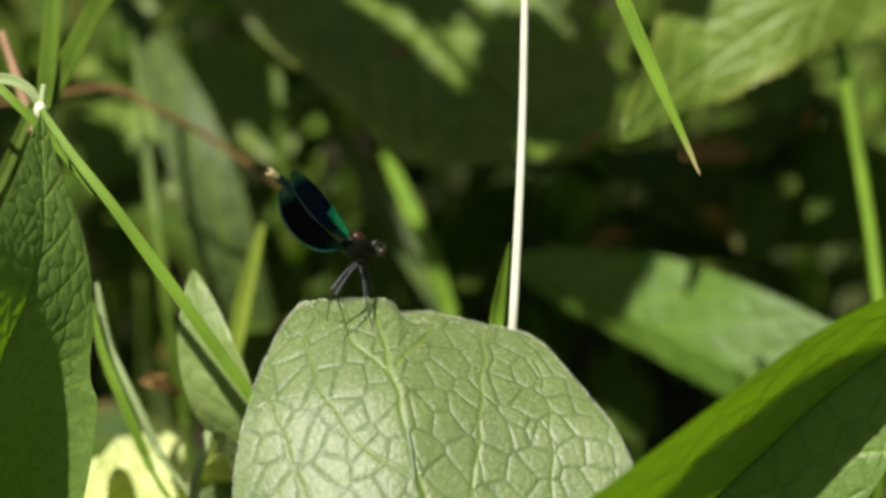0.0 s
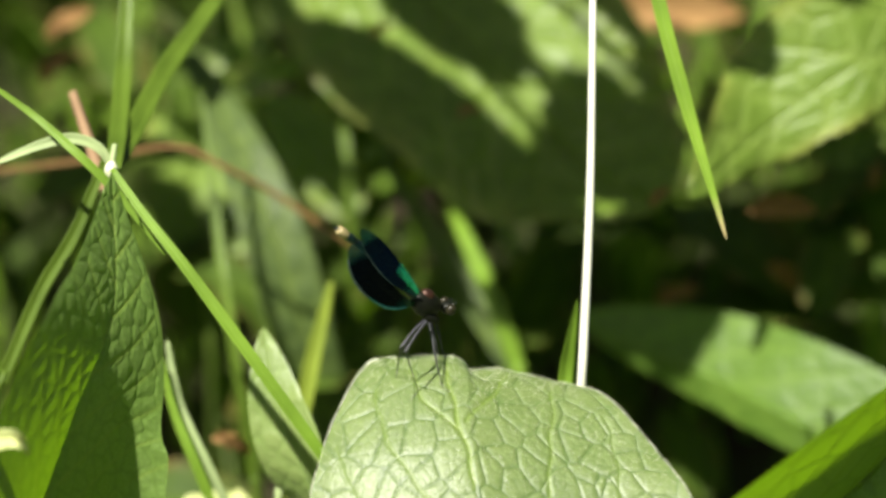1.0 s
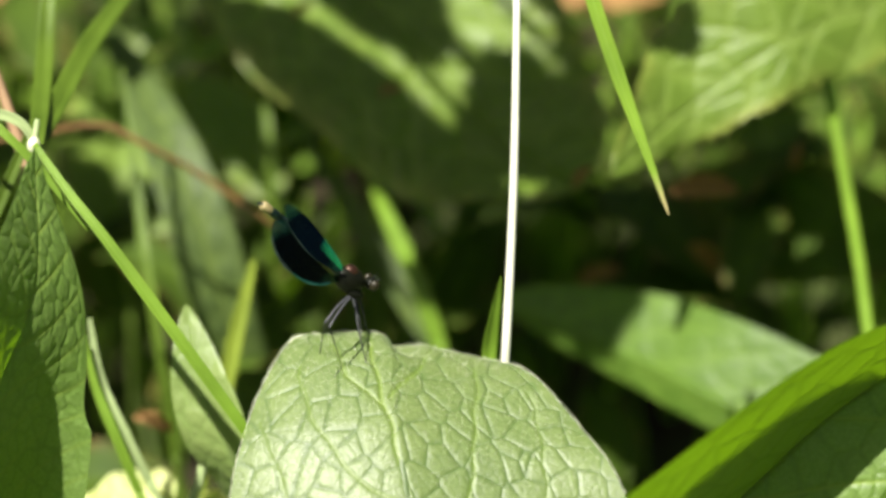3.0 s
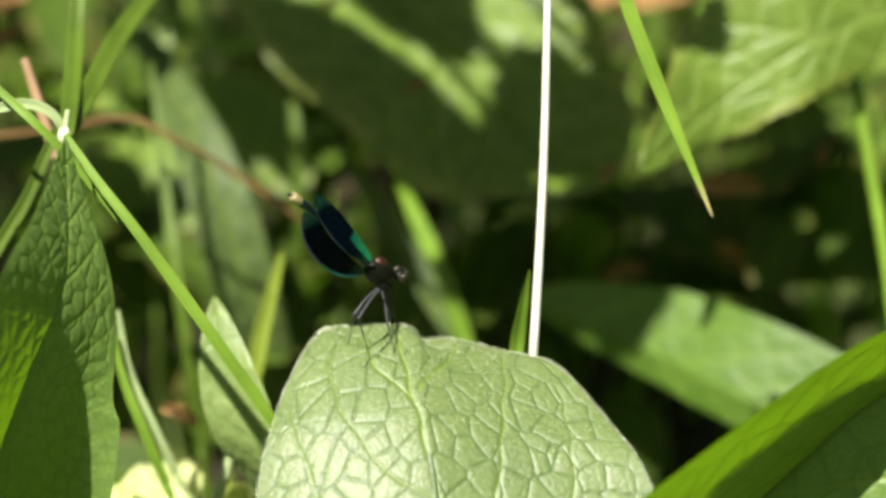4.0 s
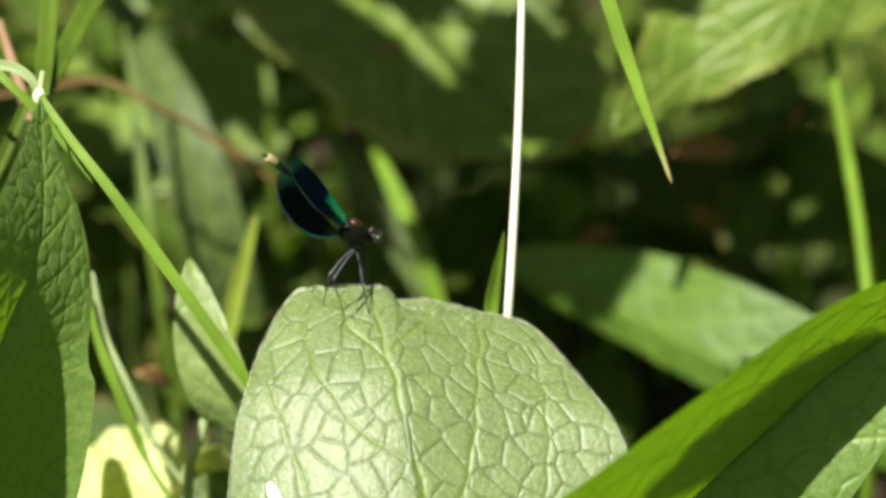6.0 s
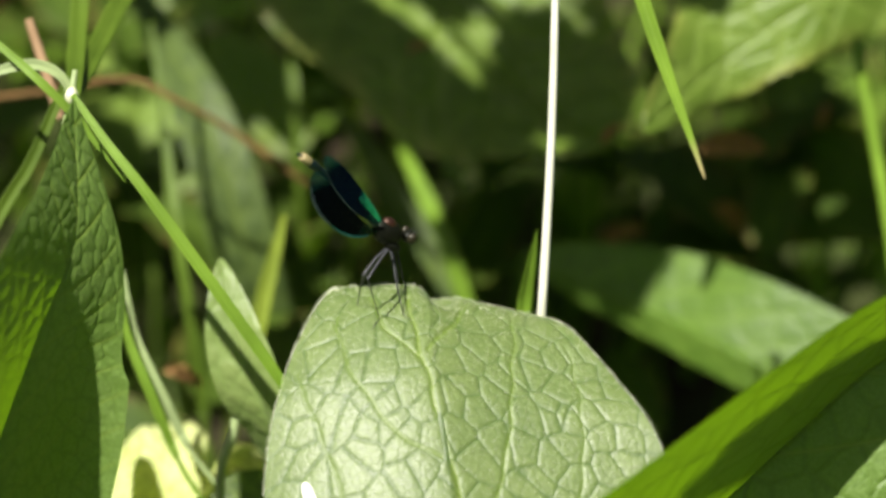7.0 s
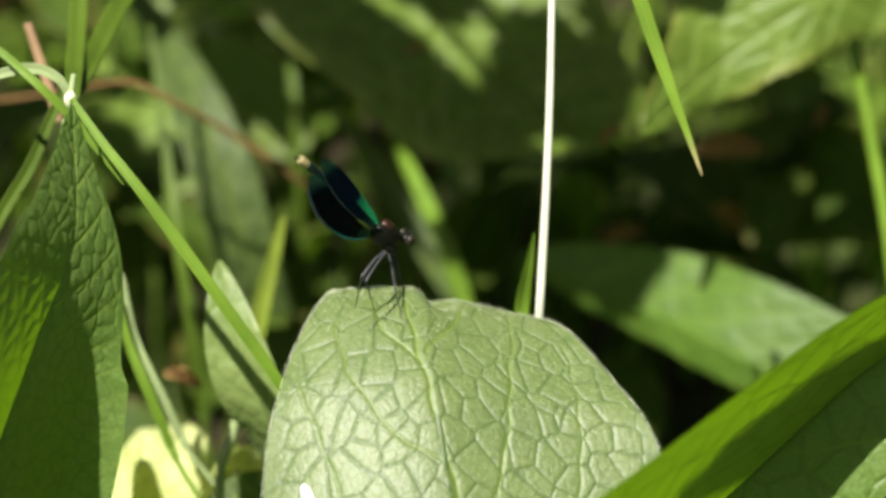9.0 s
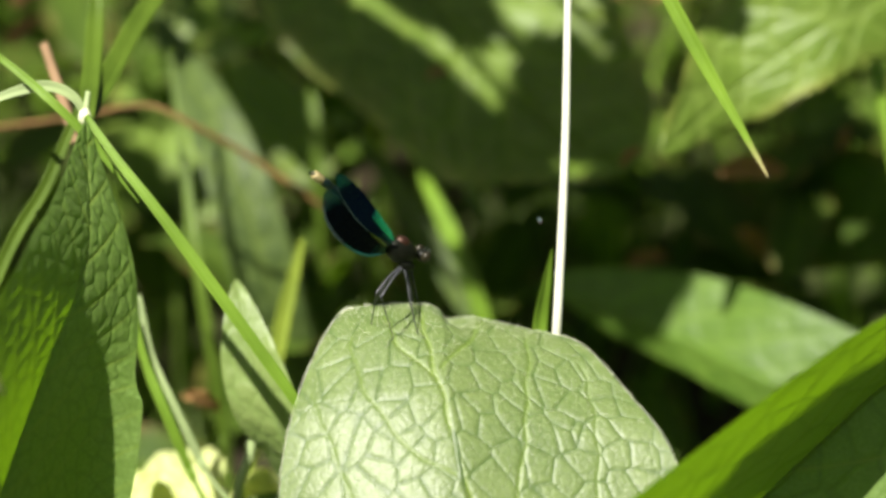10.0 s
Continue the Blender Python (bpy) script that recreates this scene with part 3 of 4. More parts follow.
leaf("dock_leaf", "greyish lanceolate leaf standing in half shade",
     [(-0.0365, 0.2173, 0.0564), (-0.0424, 0.2131, 0.0906), (-0.0501, 0.2163, 0.1174), (-0.0577, 0.2291, 0.1409), (-0.0674, 0.2487, 0.1559), (-0.0785, 0.2757, 0.1634), (-0.0939, 0.3146, 0.1718)],
     (1, 0.3, 0.1), 0.0120, 0.0110, LEAF_GREY, 0.001, nu=120, nv=71, fold=(10, 16), shape=(0.66, 0.7), veins=10, net=0.010, relief=0.0006, seed=43)
leaf("dock_leaf", "narrow greyish leaf crossing in shade",
     [(0.0338, 0.2055, 0.0791), (0.0213, 0.2157, 0.0978), (0.0068, 0.2357, 0.1134), (-0.0079, 0.2559, 0.1293), (-0.0252, 0.2863, 0.1429)],
     (0.9, 0.5, 0.2), 0.0050, 0.0050, LEAF_GREY, 0.0008, nu=80, nv=41, fold=(10, 10), shape=(0.6, 0.6), veins=10, net=0.010, relief=0.0003, seed=47)
leaf("dock_leaf", "broad oval green leaf in the shade",
     [(-0.0892, 0.3097, 0.0785), (-0.0921, 0.3295, 0.0941), (-0.0969, 0.3585, 0.1057), (-0.1007, 0.3889, 0.1198)],
     (1, 0.4, 0.1), 0.021, 0.020, DOCK, 0.001, nu=90, nv=61, shape=(0.8, 0.55), veins=7, net=0.012, relief=0.0008, seed=51)
leaf("dock_leaf", "oval green leaf in half shade",
     [(-0.0323, 0.2999, 0.1045), (-0.0429, 0.3168, 0.1144), (-0.0543, 0.3418, 0.1184), (-0.0681, 0.3672, 0.1227)],
     (1, 0.3, 0.4), 0.013, 0.014, DOCK, 0.001, nu=80, nv=51, shape=(0.8, 0.6), veins=7, net=0.012, relief=0.0008, seed=53)
leaf("dock_leaf", "bluish green rounded leaf tip",
     [(0.1547, 0.2829, 0.1430), (0.1465, 0.2734, 0.1462), (0.1396, 0.2726, 0.1444), (0.1317, 0.2805, 0.1376)],
     (0.1, 0.2, 0.9), 0.0065, 0.0065, LEAF_GREY, 0.0008, nu=60, nv=41, shape=(0.8, 0.5), veins=7, net=0.012, relief=0.0004, seed=57)

# ---- leaves added out of view to cast shade on the clump ----
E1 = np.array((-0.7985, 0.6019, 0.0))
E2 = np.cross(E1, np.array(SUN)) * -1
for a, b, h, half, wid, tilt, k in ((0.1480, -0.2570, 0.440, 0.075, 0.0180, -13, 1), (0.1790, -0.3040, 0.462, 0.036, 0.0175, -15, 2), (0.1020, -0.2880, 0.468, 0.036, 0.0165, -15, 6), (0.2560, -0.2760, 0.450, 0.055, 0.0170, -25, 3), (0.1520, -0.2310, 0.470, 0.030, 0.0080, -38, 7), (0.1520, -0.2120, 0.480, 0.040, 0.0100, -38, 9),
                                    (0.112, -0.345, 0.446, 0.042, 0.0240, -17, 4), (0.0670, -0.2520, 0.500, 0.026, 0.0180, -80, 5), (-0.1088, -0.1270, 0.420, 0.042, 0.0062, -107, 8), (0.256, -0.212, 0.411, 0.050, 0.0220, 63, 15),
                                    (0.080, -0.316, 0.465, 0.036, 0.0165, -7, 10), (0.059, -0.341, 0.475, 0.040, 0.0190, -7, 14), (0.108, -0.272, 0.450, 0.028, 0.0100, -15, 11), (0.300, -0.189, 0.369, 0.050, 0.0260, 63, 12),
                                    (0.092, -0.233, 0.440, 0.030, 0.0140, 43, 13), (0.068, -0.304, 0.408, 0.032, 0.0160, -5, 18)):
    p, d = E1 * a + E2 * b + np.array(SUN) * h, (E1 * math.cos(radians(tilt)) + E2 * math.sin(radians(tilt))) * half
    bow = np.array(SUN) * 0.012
    leaf("dock_leaf", "added leaf above the view that shades the clump", [tuple(p + d - bow), tuple(p + d * 0.4 + bow), tuple(p - d * 0.3 + bow), tuple(p - d - bow)],
         tuple(np.cross(np.array(SUN), d)), wid, wid, LEAF_DARKENED, 0.0014, nu=70, nv=51, fold=(4, 4), shape=(0.8, 0.5), veins=9, net=0.016, relief=0.0012, wave=0.004, seed=60 + k, petiole=(1.2, -0.1) if k == 8 else (-0.15, 0.7), straight=True)

# ---- stems and grass ----
stalk("straw_stem", "bleached white dead grass stem standing upright", to_ground((0.0405, 0.0213, 0.1642)) + [(0.0405, 0.0213, 0.1642), (0.0421, 0.0188, 0.2022), (0.0443, 0.0338, 0.2452), (0.0452, 0.0473, 0.2813), (0.0458, 0.0685, 0.3318)],
      [0.0015, 0.0015, 0.0014, 0.0013, 0.0011, 0.0009], STRAW, nodes=(0.2,), node_label="dry swollen joint", swell=0.9)
grass("short green sheath leaf beside the dead stem", [(0.0368, 0.0315, 0.1728), (0.0379, 0.0405, 0.1897), (0.0397, 0.0421, 0.2034), (0.0414, 0.0426, 0.2149)], 0.0045, GRASS, (1, 0.2, 0))
sway = grass("green blade of grass hanging with a dry tip", [(0.0598, 0.0815, 0.3051), (0.0683, 0.0679, 0.2838), (0.0783, 0.0544, 0.2626), (0.0870, 0.0431, 0.2456), (0.0927, 0.0358, 0.2341)],
             0.0043, GRASS_TIP, (-0.9, 0.3, 0.3), rooted=False, tip=0.08)


def grass_plant():
    """A grass with a pale node from which its blades part."""
    r = root("grass", (-0.0227, 0.0170, 0.1668), "green grass shoot with blades parting at a pale node", "grass")
    add_blade(r, [(-0.0217, -0.0043, 0.1800), (-0.0292, -0.0031, 0.1928), (-0.0479, 0.0051, 0.2189), (-0.0654, 0.0165, 0.2403), (-0.0764, 0.0256, 0.2511), (-0.0855, 0.0350, 0.2603)], 0.0036, GRASS, side=(0.7, 0.5, 0.5), tip=0.5)
    v, f, u = tube_mesh(to_ground((-0.0218, -0.0034, 0.1795), (0.02, 0.0)) + [(-0.0218, -0.0034, 0.1795), (-0.0292, -0.0023, 0.1923)], [0.0016, 0.0014, 0.0012], 30, 9)
    part("sheath", v, f, GRASS, r, "", u)
    add_blade(r, [(-0.0873, 0.0469, 0.2550), (-0.0906, 0.0484, 0.2600), (-0.0971, 0.0479, 0.2632), (-0.1053, 0.0454, 0.2628), (-0.1177, 0.0432, 0.2586)], 0.0032, GRASS_PALE, "pale curled blade", side=(0.2, 0.6, 0.7), tip=0.4)
    add_blade(r, [(-0.0884, 0.0554, 0.2496), (-0.0863, 0.0817, 0.2459), (-0.0786, 0.1181, 0.2505), (-0.0694, 0.1435, 0.2556), (-0.0572, 0.1708, 0.2643)], 0.0060, GRASS_SHADED, "yellow-green blade", side=(0.9, -0.3, -0.5), v_fold=8, tip=0.6)
    add_blade(r, [(-0.0875, 0.0554, 0.2496), (-0.0892, 0.0825, 0.2474), (-0.0902, 0.1144, 0.2540), (-0.0901, 0.1438, 0.2774)], 0.0056, GRASS_SHADED, "green blade darkened as if shaded", side=(1, 0.3, 0), tip=0.6)
    v, f, u = tube_mesh([(-0.0883, 0.0352, 0.2500), (-0.0866, 0.0401, 0.2571), (-0.0856, 0.0453, 0.2627)], [0.0009, 0.0011, 0.0008], 20, 9)
    part("collar", v, f, GRASS_PALE, r, "", u)
    add_node(r, (-0.0863, 0.0394, 0.2578), (0.1, 0, 1), 0.0012, "pale glossy stem node")


grass_plant()
grass("thin green blade of grass lying across", [(-0.0709, 0.0268, 0.2384), (-0.0847, 0.0347, 0.2533), (-0.0962, 0.0401, 0.2635), (-0.1084, 0.0493, 0.2702), (-0.1254, 0.0551, 0.2811)], 0.0026, GRASS, (0.6, 0.4, 0.6), rooted=False, tip=0.3)
grass("yellowish grass sheath with a narrow blade", [(-0.1227, 0.0449, 0.1872), (-0.1114, 0.0569, 0.2099), (-0.1018, 0.0644, 0.2240), (-0.0954, 0.0712, 0.2368), (-0.0906, 0.0761, 0.2460)], 0.0042, GRASS_SHADED, (0.9, 0.3, 0.3), tip=0.6)
grass("green blade of grass standing upright", [(-0.0610, 0.1524, 0.0828), (-0.0647, 0.1596, 0.1170), (-0.0697, 0.1753, 0.1460), (-0.0738, 0.1982, 0.1673), (-0.0789, 0.2239, 0.1939)], 0.0040, GRASS_SHADED, (1, 0.2, 0), tip=0.3)
grass("yellowish blade of grass standing upright, darkened for shade", [(-0.0317, 0.2552, 0.0848), (-0.0324, 0.2596, 0.1141), (-0.0338, 0.2746, 0.1420), (-0.0357, 0.2950, 0.1587), (-0.0363, 0.3194, 0.1829)], 0.0034, GRASS_SHADED, (1, 0.2, 0), tip=0.5)
grass("bright green blade of grass leaning among the leaves", [(0.0263, 0.1946, 0.1009), (0.0193, 0.2046, 0.1193), (0.0131, 0.2203, 0.1271), (0.0069, 0.2356, 0.1342), (0.0026, 0.2487, 0.1373)], 0.0068, GRASS, (0.9, 0.2, 0.3), tip=0.3)
grass("bright green blade of grass standing among the leaves", [(-0.0427, 0.1206, 0.1274), (-0.0391, 0.1297, 0.1445), (-0.0356, 0.1364, 0.1569), (-0.0330, 0.1413, 0.1663)], 0.0055, GRASS_YELLOW, (1, 0.2, 0), tip=0.3)
grass("green blade of grass leaning", [(-0.0624, 0.0507, 0.1343), (-0.0694, 0.0550, 0.1529), (-0.0760, 0.0627, 0.1675), (-0.0793, 0.0696, 0.1806)], 0.0032, GRASS, (1, 0.2, 0.2), tip=0.3)
grass("pale green blade of grass leaning", [(-0.0595, 0.0565, 0.1345), (-0.0674, 0.0600, 0.1518), (-0.0748, 0.0678, 0.1664), (-0.0781, 0.0763, 0.1825)], 0.0032, GRASS_PALE, (1, 0.2, 0.2), tip=0.3)
stalk("grass_stem", "green grass stem with a pale node", to_ground((0.1615, 0.1164, 0.1292)) + [(0.1615, 0.1164, 0.1292), (0.1594, 0.1364, 0.1452), (0.1588, 0.1593, 0.1562), (0.1571, 0.1954, 0.1704), (0.1559, 0.2303, 0.1825), (0.1620, 0.3144, 0.1806)],
      [0.0023, 0.0022, 0.0021, 0.0020, 0.0018], GRASS, nodes=(0.56,), node_label="pale stem node", swell=0.55)
stalk("dry_stem", "dry brown stalk bending through the leaves", [(-0.1469, 0.2023, 0.1744), (-0.1088, 0.1955, 0.1829), (-0.0842, 0.1882, 0.1905), (-0.0696, 0.1852, 0.1849), (-0.0521, 0.1894, 0.1716), (-0.0287, 0.1906, 0.1524), (-0.0125, 0.2030, 0.1331), (0.0077, 0.3027, 0.0437)],
      [0.0008, 0.0009, 0.0010, 0.0008], DRY)
stalk("dry_stem", "short dry pinkish stalk", [(-0.0958, 0.0928, 0.2241), (-0.0986, 0.0974, 0.2329), (-0.1018, 0.1021, 0.2416), (-0.1048, 0.1063, 0.2496)], [0.0016, 0.0016, 0.0013], PINK)
stalk("pale_stem", "pale whitish stem between the leaves", to_ground((-0.0490, 0.0334, 0.1337)) + [(-0.0490, 0.0334, 0.1337), (-0.0453, 0.0410, 0.1481), (-0.0433, 0.0456, 0.1567)], [0.0018, 0.0018, 0.0016, 0.0014], GRASS_PALE)
for place, turn_to, size, lab in (((0.1139, 0.2099, 0.1535), (0.95, 0.2, -0.1), 0.0115, "withered brown leaf lying among the plants"), ((0.0720, 0.1886, 0.1700), (0.6, 0.2, 0.5), 0.0042, "small withered orange leaf"),
                                  ((0.1479, 0.2416, 0.1505), (0.2, 0.3, 0.8), 0.0045, "small withered orange-brown leaf"), ((0.1205, 0.2692, 0.0952), (0.5, 0.3, -0.6), 0.010, "curled dark reddish withered leaf"), ((0.0832, 0.2669, 0.0896), (0.9, 0.2, 0.2), 0.008, "dark reddish withered leaf scrap"), ((0.0853, 0.3626, 0.1564), (1, 0.1, -0.05), 0.026, "long dry tan leaf"),
                                  ((0.0100, 0.2466, 0.1727), (0.9, 0.2, 0.1), 0.004, "withered orange leaf scrap"), ((-0.0647, 0.1173, 0.1211), (0.8, 0.2, -0.5), 0.007, "withered reddish leaf scrap"),
                                  ((-0.1347, 0.2907, 0.1703), (0.7, 0.2, 0.6), 0.008, "dry pale brown leaf scrap"), ((-0.1332, 0.3160, 0.1753), (0.8, 0.2, 0.5), 0.010, "dry reddish brown leaf"),
                                  ((-0.0199, 0.2688, 0.1931), (0.7, 0.2, 0.3), 0.004, "pale dry leaf scrap")):
    p, d = np.array(place), unit(np.array(turn_to))
    leaf("withered_leaf", lab, [tuple(p - d * size), tuple(p - d * size * 0.3 + np.array((0, -0.002, 0.003))), tuple(p + d * size * 0.4 + np.array((0, -0.001, 0.002))), tuple(p + d * size)],
         (d[2], -0.5, -d[0]), size * 0.4, size * 0.35, DRYLEAF, 0.0004, nu=40, nv=25, fold=(15, 25), shape=(0.8, 0.6), veins=6, net=0.005, relief=0.0004, wave=0.001, teeth=0.1, seed=int(size * 5000), petiole=None)


# ---- undergrowth, and the plants that stand around ----
def undergrowth(name, label, count, region, heights, sizes, material, seed, keep=None, upright=0.6):
    rng = np.random.RandomState(seed)
    V, F, U, A, R = [], [], [], [], []
    base = 0
    made = 0
    while made < count:
        x, y = rng.uniform(region[0], region[1]), rng.uniform(region[2], region[3])
        z = rng.uniform(*heights)
        if keep and not keep(x, y, z):
            continue
        made += 1
        ln = rng.uniform(*sizes)
        az = rng.uniform(0, 2 * np.pi)
        el = np.radians(rng.uniform(-20, 80) * upright + rng.uniform(0, 25))
        d = np.array((np.cos(az) * np.cos(el), np.sin(az) * np.cos(el), np.sin(el)))
        p0 = np.array((x, y, z))
        p1 = p0 + d * ln * 0.55
        p2 = p1 + (d + np.array((0, 0, -0.5))) * ln * 0.4
        sd = np.cross(d, (0, 0, 1)) + rng.normal(0, 0.2, 3)
        w = ln * rng.uniform(0.16, 0.3)
        v, f, u, a, c, n = leaf_sheet([p0, p1, p2], sd, w, w, nu=18, nv=11, fold=(14, 14), shape=(0.75, 0.65), veins=7, net=0.02, relief=0.0005, wave=0.002, seed=made)
        V.append(v), F.append(f + base), U.append(u), A.append(a["vein"]), R.append(a["rim"])
        base += len(v)
        v, f, u = tube_mesh([(x + rng.normal(0, 0.02), y + rng.normal(0, 0.02), -0.02), tuple(p0 * (1, 1, 0.5)), tuple(p0), tuple(p0 + d * 0.005)], [0.0016, 0.0012, 0.0009], 8, 5)
        ff = np.array(f[:-2]) + base
        V.append(v), F.append(ff), U.append(u), A.append(np.full(len(v), 0.5)), R.append(np.zeros(len(v)))
        base += len(v)
    ob = part(name, np.vstack(V), np.vstack(F), material, None, "", np.vstack(U), {"vein": np.concatenate(A), "rim": np.concatenate(R)})
    tagged(ob, label, "undergrowth", "", "stuff")


def turf(name, label, count, region, height, material, seed, keep=None):
    rng = np.random.RandomState(seed)
    V, F, U = [], [], []
    base = made = 0
    while made < count:
        x, y = rng.uniform(region[0], region[1]), rng.uniform(region[2], region[3])
        if keep and not keep(x, y, 0.1):
            continue
        made += 1
        h = rng.uniform(*height)
        az = rng.uniform(0, 2 * np.pi)
        d = np.array((np.cos(az), np.sin(az), 0))
        lean = rng.uniform(0.1, 0.6) * h
        t = np.linspace(0, 1, 7)[:, None]
        c = np.array((x, y, -0.02)) + np.array((0, 0, 1)) * t * h * (1 - 0.25 * t) + d * lean * t ** 2
        w = rng.uniform(0.0018, 0.004) * (1 - t ** 2) + 0.0002
        sd = np.cross(d, (0, 0, 1))
        V.append(np.stack([c - sd * w, c + d * w * 0.4, c + sd * w], 1).reshape(-1, 3))
        F.append(grid_faces(7, 3) + base)
        U.append(np.stack([np.tile((0, 0.5, 1), 7), np.repeat(t[:, 0], 3)], -1))
        base += 21
    ob = part(name, np.vstack(V), np.vstack(F), material, None, "", np.vstack(U))
    tagged(ob, label, "grass", "", "stuff")


EYE0 = np.array((0.0127, -0.7834, 0.6637))
AHEAD = np.array((0.0, 0.8829, -0.4695))


def behind(x, y, z):
    return (np.array((x, y, z)) - EYE0) @ AHEAD > 1.17


def aside(x, y, z):
    p = np.array((x, y, z)) - EYE0
    return abs(x) > 0.14 + 0.1 * max(0, y) + 0.05 or p @ AHEAD > 1.6


def clear_of_lens(x, y, z):
    return aside(x, y, z) and (abs(x) > 0.35 or y > 0.8 or y < -1.0)


undergrowth("undergrowth", "dense low green leaves in deep shade on the ground", 420, (-0.45, 0.5, 0.1, 0.9), (0.0, 0.13), (0.04, 0.085), LEAF_DARKENED, 5, behind)
turf("low_grass", "tangled low grass among the leaves", 700, (-0.5, 0.55, 0.2, 1.0), (0.06, 0.2), GRASS, 8, behind)
undergrowth("surrounding_herbs", "broad-leaved herbs standing around in the sun", 420, (-1.6, 1.6, -0.4, 2.2), (0.0, 0.12), (0.06, 0.12), LEAF_DARKENED, 11, aside)
turf("meadow_grass", "meadow grass around the clump", 22000, (-3.5, 3.5, -3.0, 5.0), (0.06, 0.26), GRASS, 12, clear_of_lens)


# ---- the damselfly ----
def damselfly():
    r = root("damselfly", (-0.0002, 0.0148, 0.2222), "dark metallic blue-green damselfly resting with closed wings on a leaf", "damselfly")
    V = lambda *p: np.array(p)
    # thorax and head
    th0, th1 = V(*(-0.0043, 0.0126, 0.2331)), V(*(0.0041, 0.0176, 0.2255))
    ax = unit(th1 - th0)
    up = unit(np.array((0.35, 0.1, 0.9)) - ax * (ax @ np.array((0.35, 0.1, 0.9))))
    sd = np.cross(ax, up)
    mid = (th0 + th1) / 2
    v, f = ball_mesh(mid - up * 0.0005, (ax * 0.0051, up * 0.0036, sd * 0.0027), 18, 22)
    part("thorax", v, f, CHITIN, r)
    v, f = ball_mesh(mid + up * 0.0019 - ax * 0.0012, (ax * 0.0024, up * 0.0017, sd * 0.0019), 14, 18)
    part("thorax_back", v, f, CHITIN_RED, r, "bronze-red back of the thorax")
    v, f = ball_mesh(V(*(0.0008, 0.0150, 0.2248)), (ax * 0.0030, up * 0.0016, sd * 0.0020), 12, 16)
    part("leg_base", v, f, CHITIN, r)
    hd = V(*(0.0052, 0.0188, 0.2256))
    v, f = ball_mesh(hd, (ax * 0.0017, up * 0.0018, sd * 0.0020), 12, 16)
    head = part("head", v, f, CHITIN, r)
    for q in (-1, 1):
        v, f = ball_mesh(hd + sd * q * 0.0021 + up * 0.0004, (ax * 0.0014, up * 0.0016, sd * 0.0011), 12, 16)
        part("eye", v, f, EYE, head, "dark brown bulging eye")
        v, f, u = tube_mesh([hd + up * 0.0012 + sd * q * 0.0006, hd + up * 0.0020 + ax * 0.0005 + sd * q * 0.0008, hd + up * 0.0027 + ax * 0.0010 + sd * q * 0.001], [0.00016, 0.00007], 10, 6)
        part("antenna", v, f, LEG, head)
    # abdomen: ten rings tapering to the pale end
    c, _ = spline([th0 + ax * 0.002, V(*(-0.0098, 0.0109, 0.2405)), V(*(-0.0161, 0.0078, 0.2497)), V(*(-0.0229, 0.0042, 0.2576))], 101)
    rings = np.linspace(0, 100, 11).astype(int)
    for i in range(10):
        a, b = c[rings[i]], c[rings[i + 1]]
        rad = 0.00115 - 0.0003 * (0.5 - abs(i / 9 - 0.5)) + (0.00015 if i > 7 else 0)
        v, f, u = tube_mesh([a, a * 0.8 + b * 0.2, a * 0.2 + b * 0.8, b], [rad * 0.86, rad, rad, rad * 0.86], 10, 14)
        part("segment", v, f, TAIL if i == 9 else ABDOMEN, r, "pale end of the abdomen" if i == 9 else "", u)
    e = c[-1]
    d = unit(c[-1] - c[-6])
    for q in (-1, 1):
        n = unit(np.cross(d, (0, 0.5, 1))) * q
        v, f, u = tube_mesh([e + n * 0.0004, e + d * 0.0008 + n * 0.0009, e + d * 0.0016 + n * 0.0003], [0.00028, 0.00014], 8, 7)
        part("clasper", v, f, ABDOMEN, r)
    # wings, folded over the back
    def wing(label, ctrl, side, wl, wr, material, costa):
        pts, faces, uv, attrs, cc, nn = leaf_sheet(ctrl, side, wl, wr, nu=70, nv=31, fold=(2, 3), shape=(1.3, 0.5), veins=12, net=0.0022, relief=0.00008, seed=3)
        w = part("wing", pts, faces, material, r, label, uv)
        g = pts.reshape(70, 31, 3)
        rows = g[2:32:3, -1] if costa else g[5:34:4, 0]
        v, f, u = tube_mesh(rows, [0.00034, 0.00030, 0.00008] if costa else [0.00010, 0.00022, 0.00006], 40, 6)
        part("wing_vein", v, f, COSTA if costa else WING_RIM, w, "shining green leading edge" if costa else "glassy teal trailing edge")
        rows = g[20:64:4, 0]
        v, f, u = tube_mesh(rows, [0.00005, 0.00009, 0.00005], 40, 6)
        part("wing_vein", v, f, VEIN, w)
        for k in ((2, 4, 6, 8) if costa else ()):
            rows = g[3:29:3, 30 - k]
            v, f, u = tube_mesh(rows, [0.00016, 0.00006], 24, 5)
            part("wing_vein", v, f, COSTA, w, "shining green vein")
    wing("deep blue wing with a green sheen", [V(*(-0.0022, 0.0111, 0.2334)), V(*(-0.0075, 0.0076, 0.2408)), V(*(-0.0130, 0.0050, 0.2507)), V(*(-0.0168, 0.0024, 0.2586))], (0.6, 0.2, 0.75), 0.0027, 0.0026, WING_NEAR, True)
    wing("blue-black wing", [V(*(-0.0022, 0.0139, 0.2324)), V(*(-0.0073, 0.0124, 0.2391)), V(*(-0.0127, 0.0104, 0.2481)), V(*(-0.0167, 0.0095, 0.2549))], (0.6, 0.2, 0.75), 0.0027, 0.0026, WING_NEAR, True)
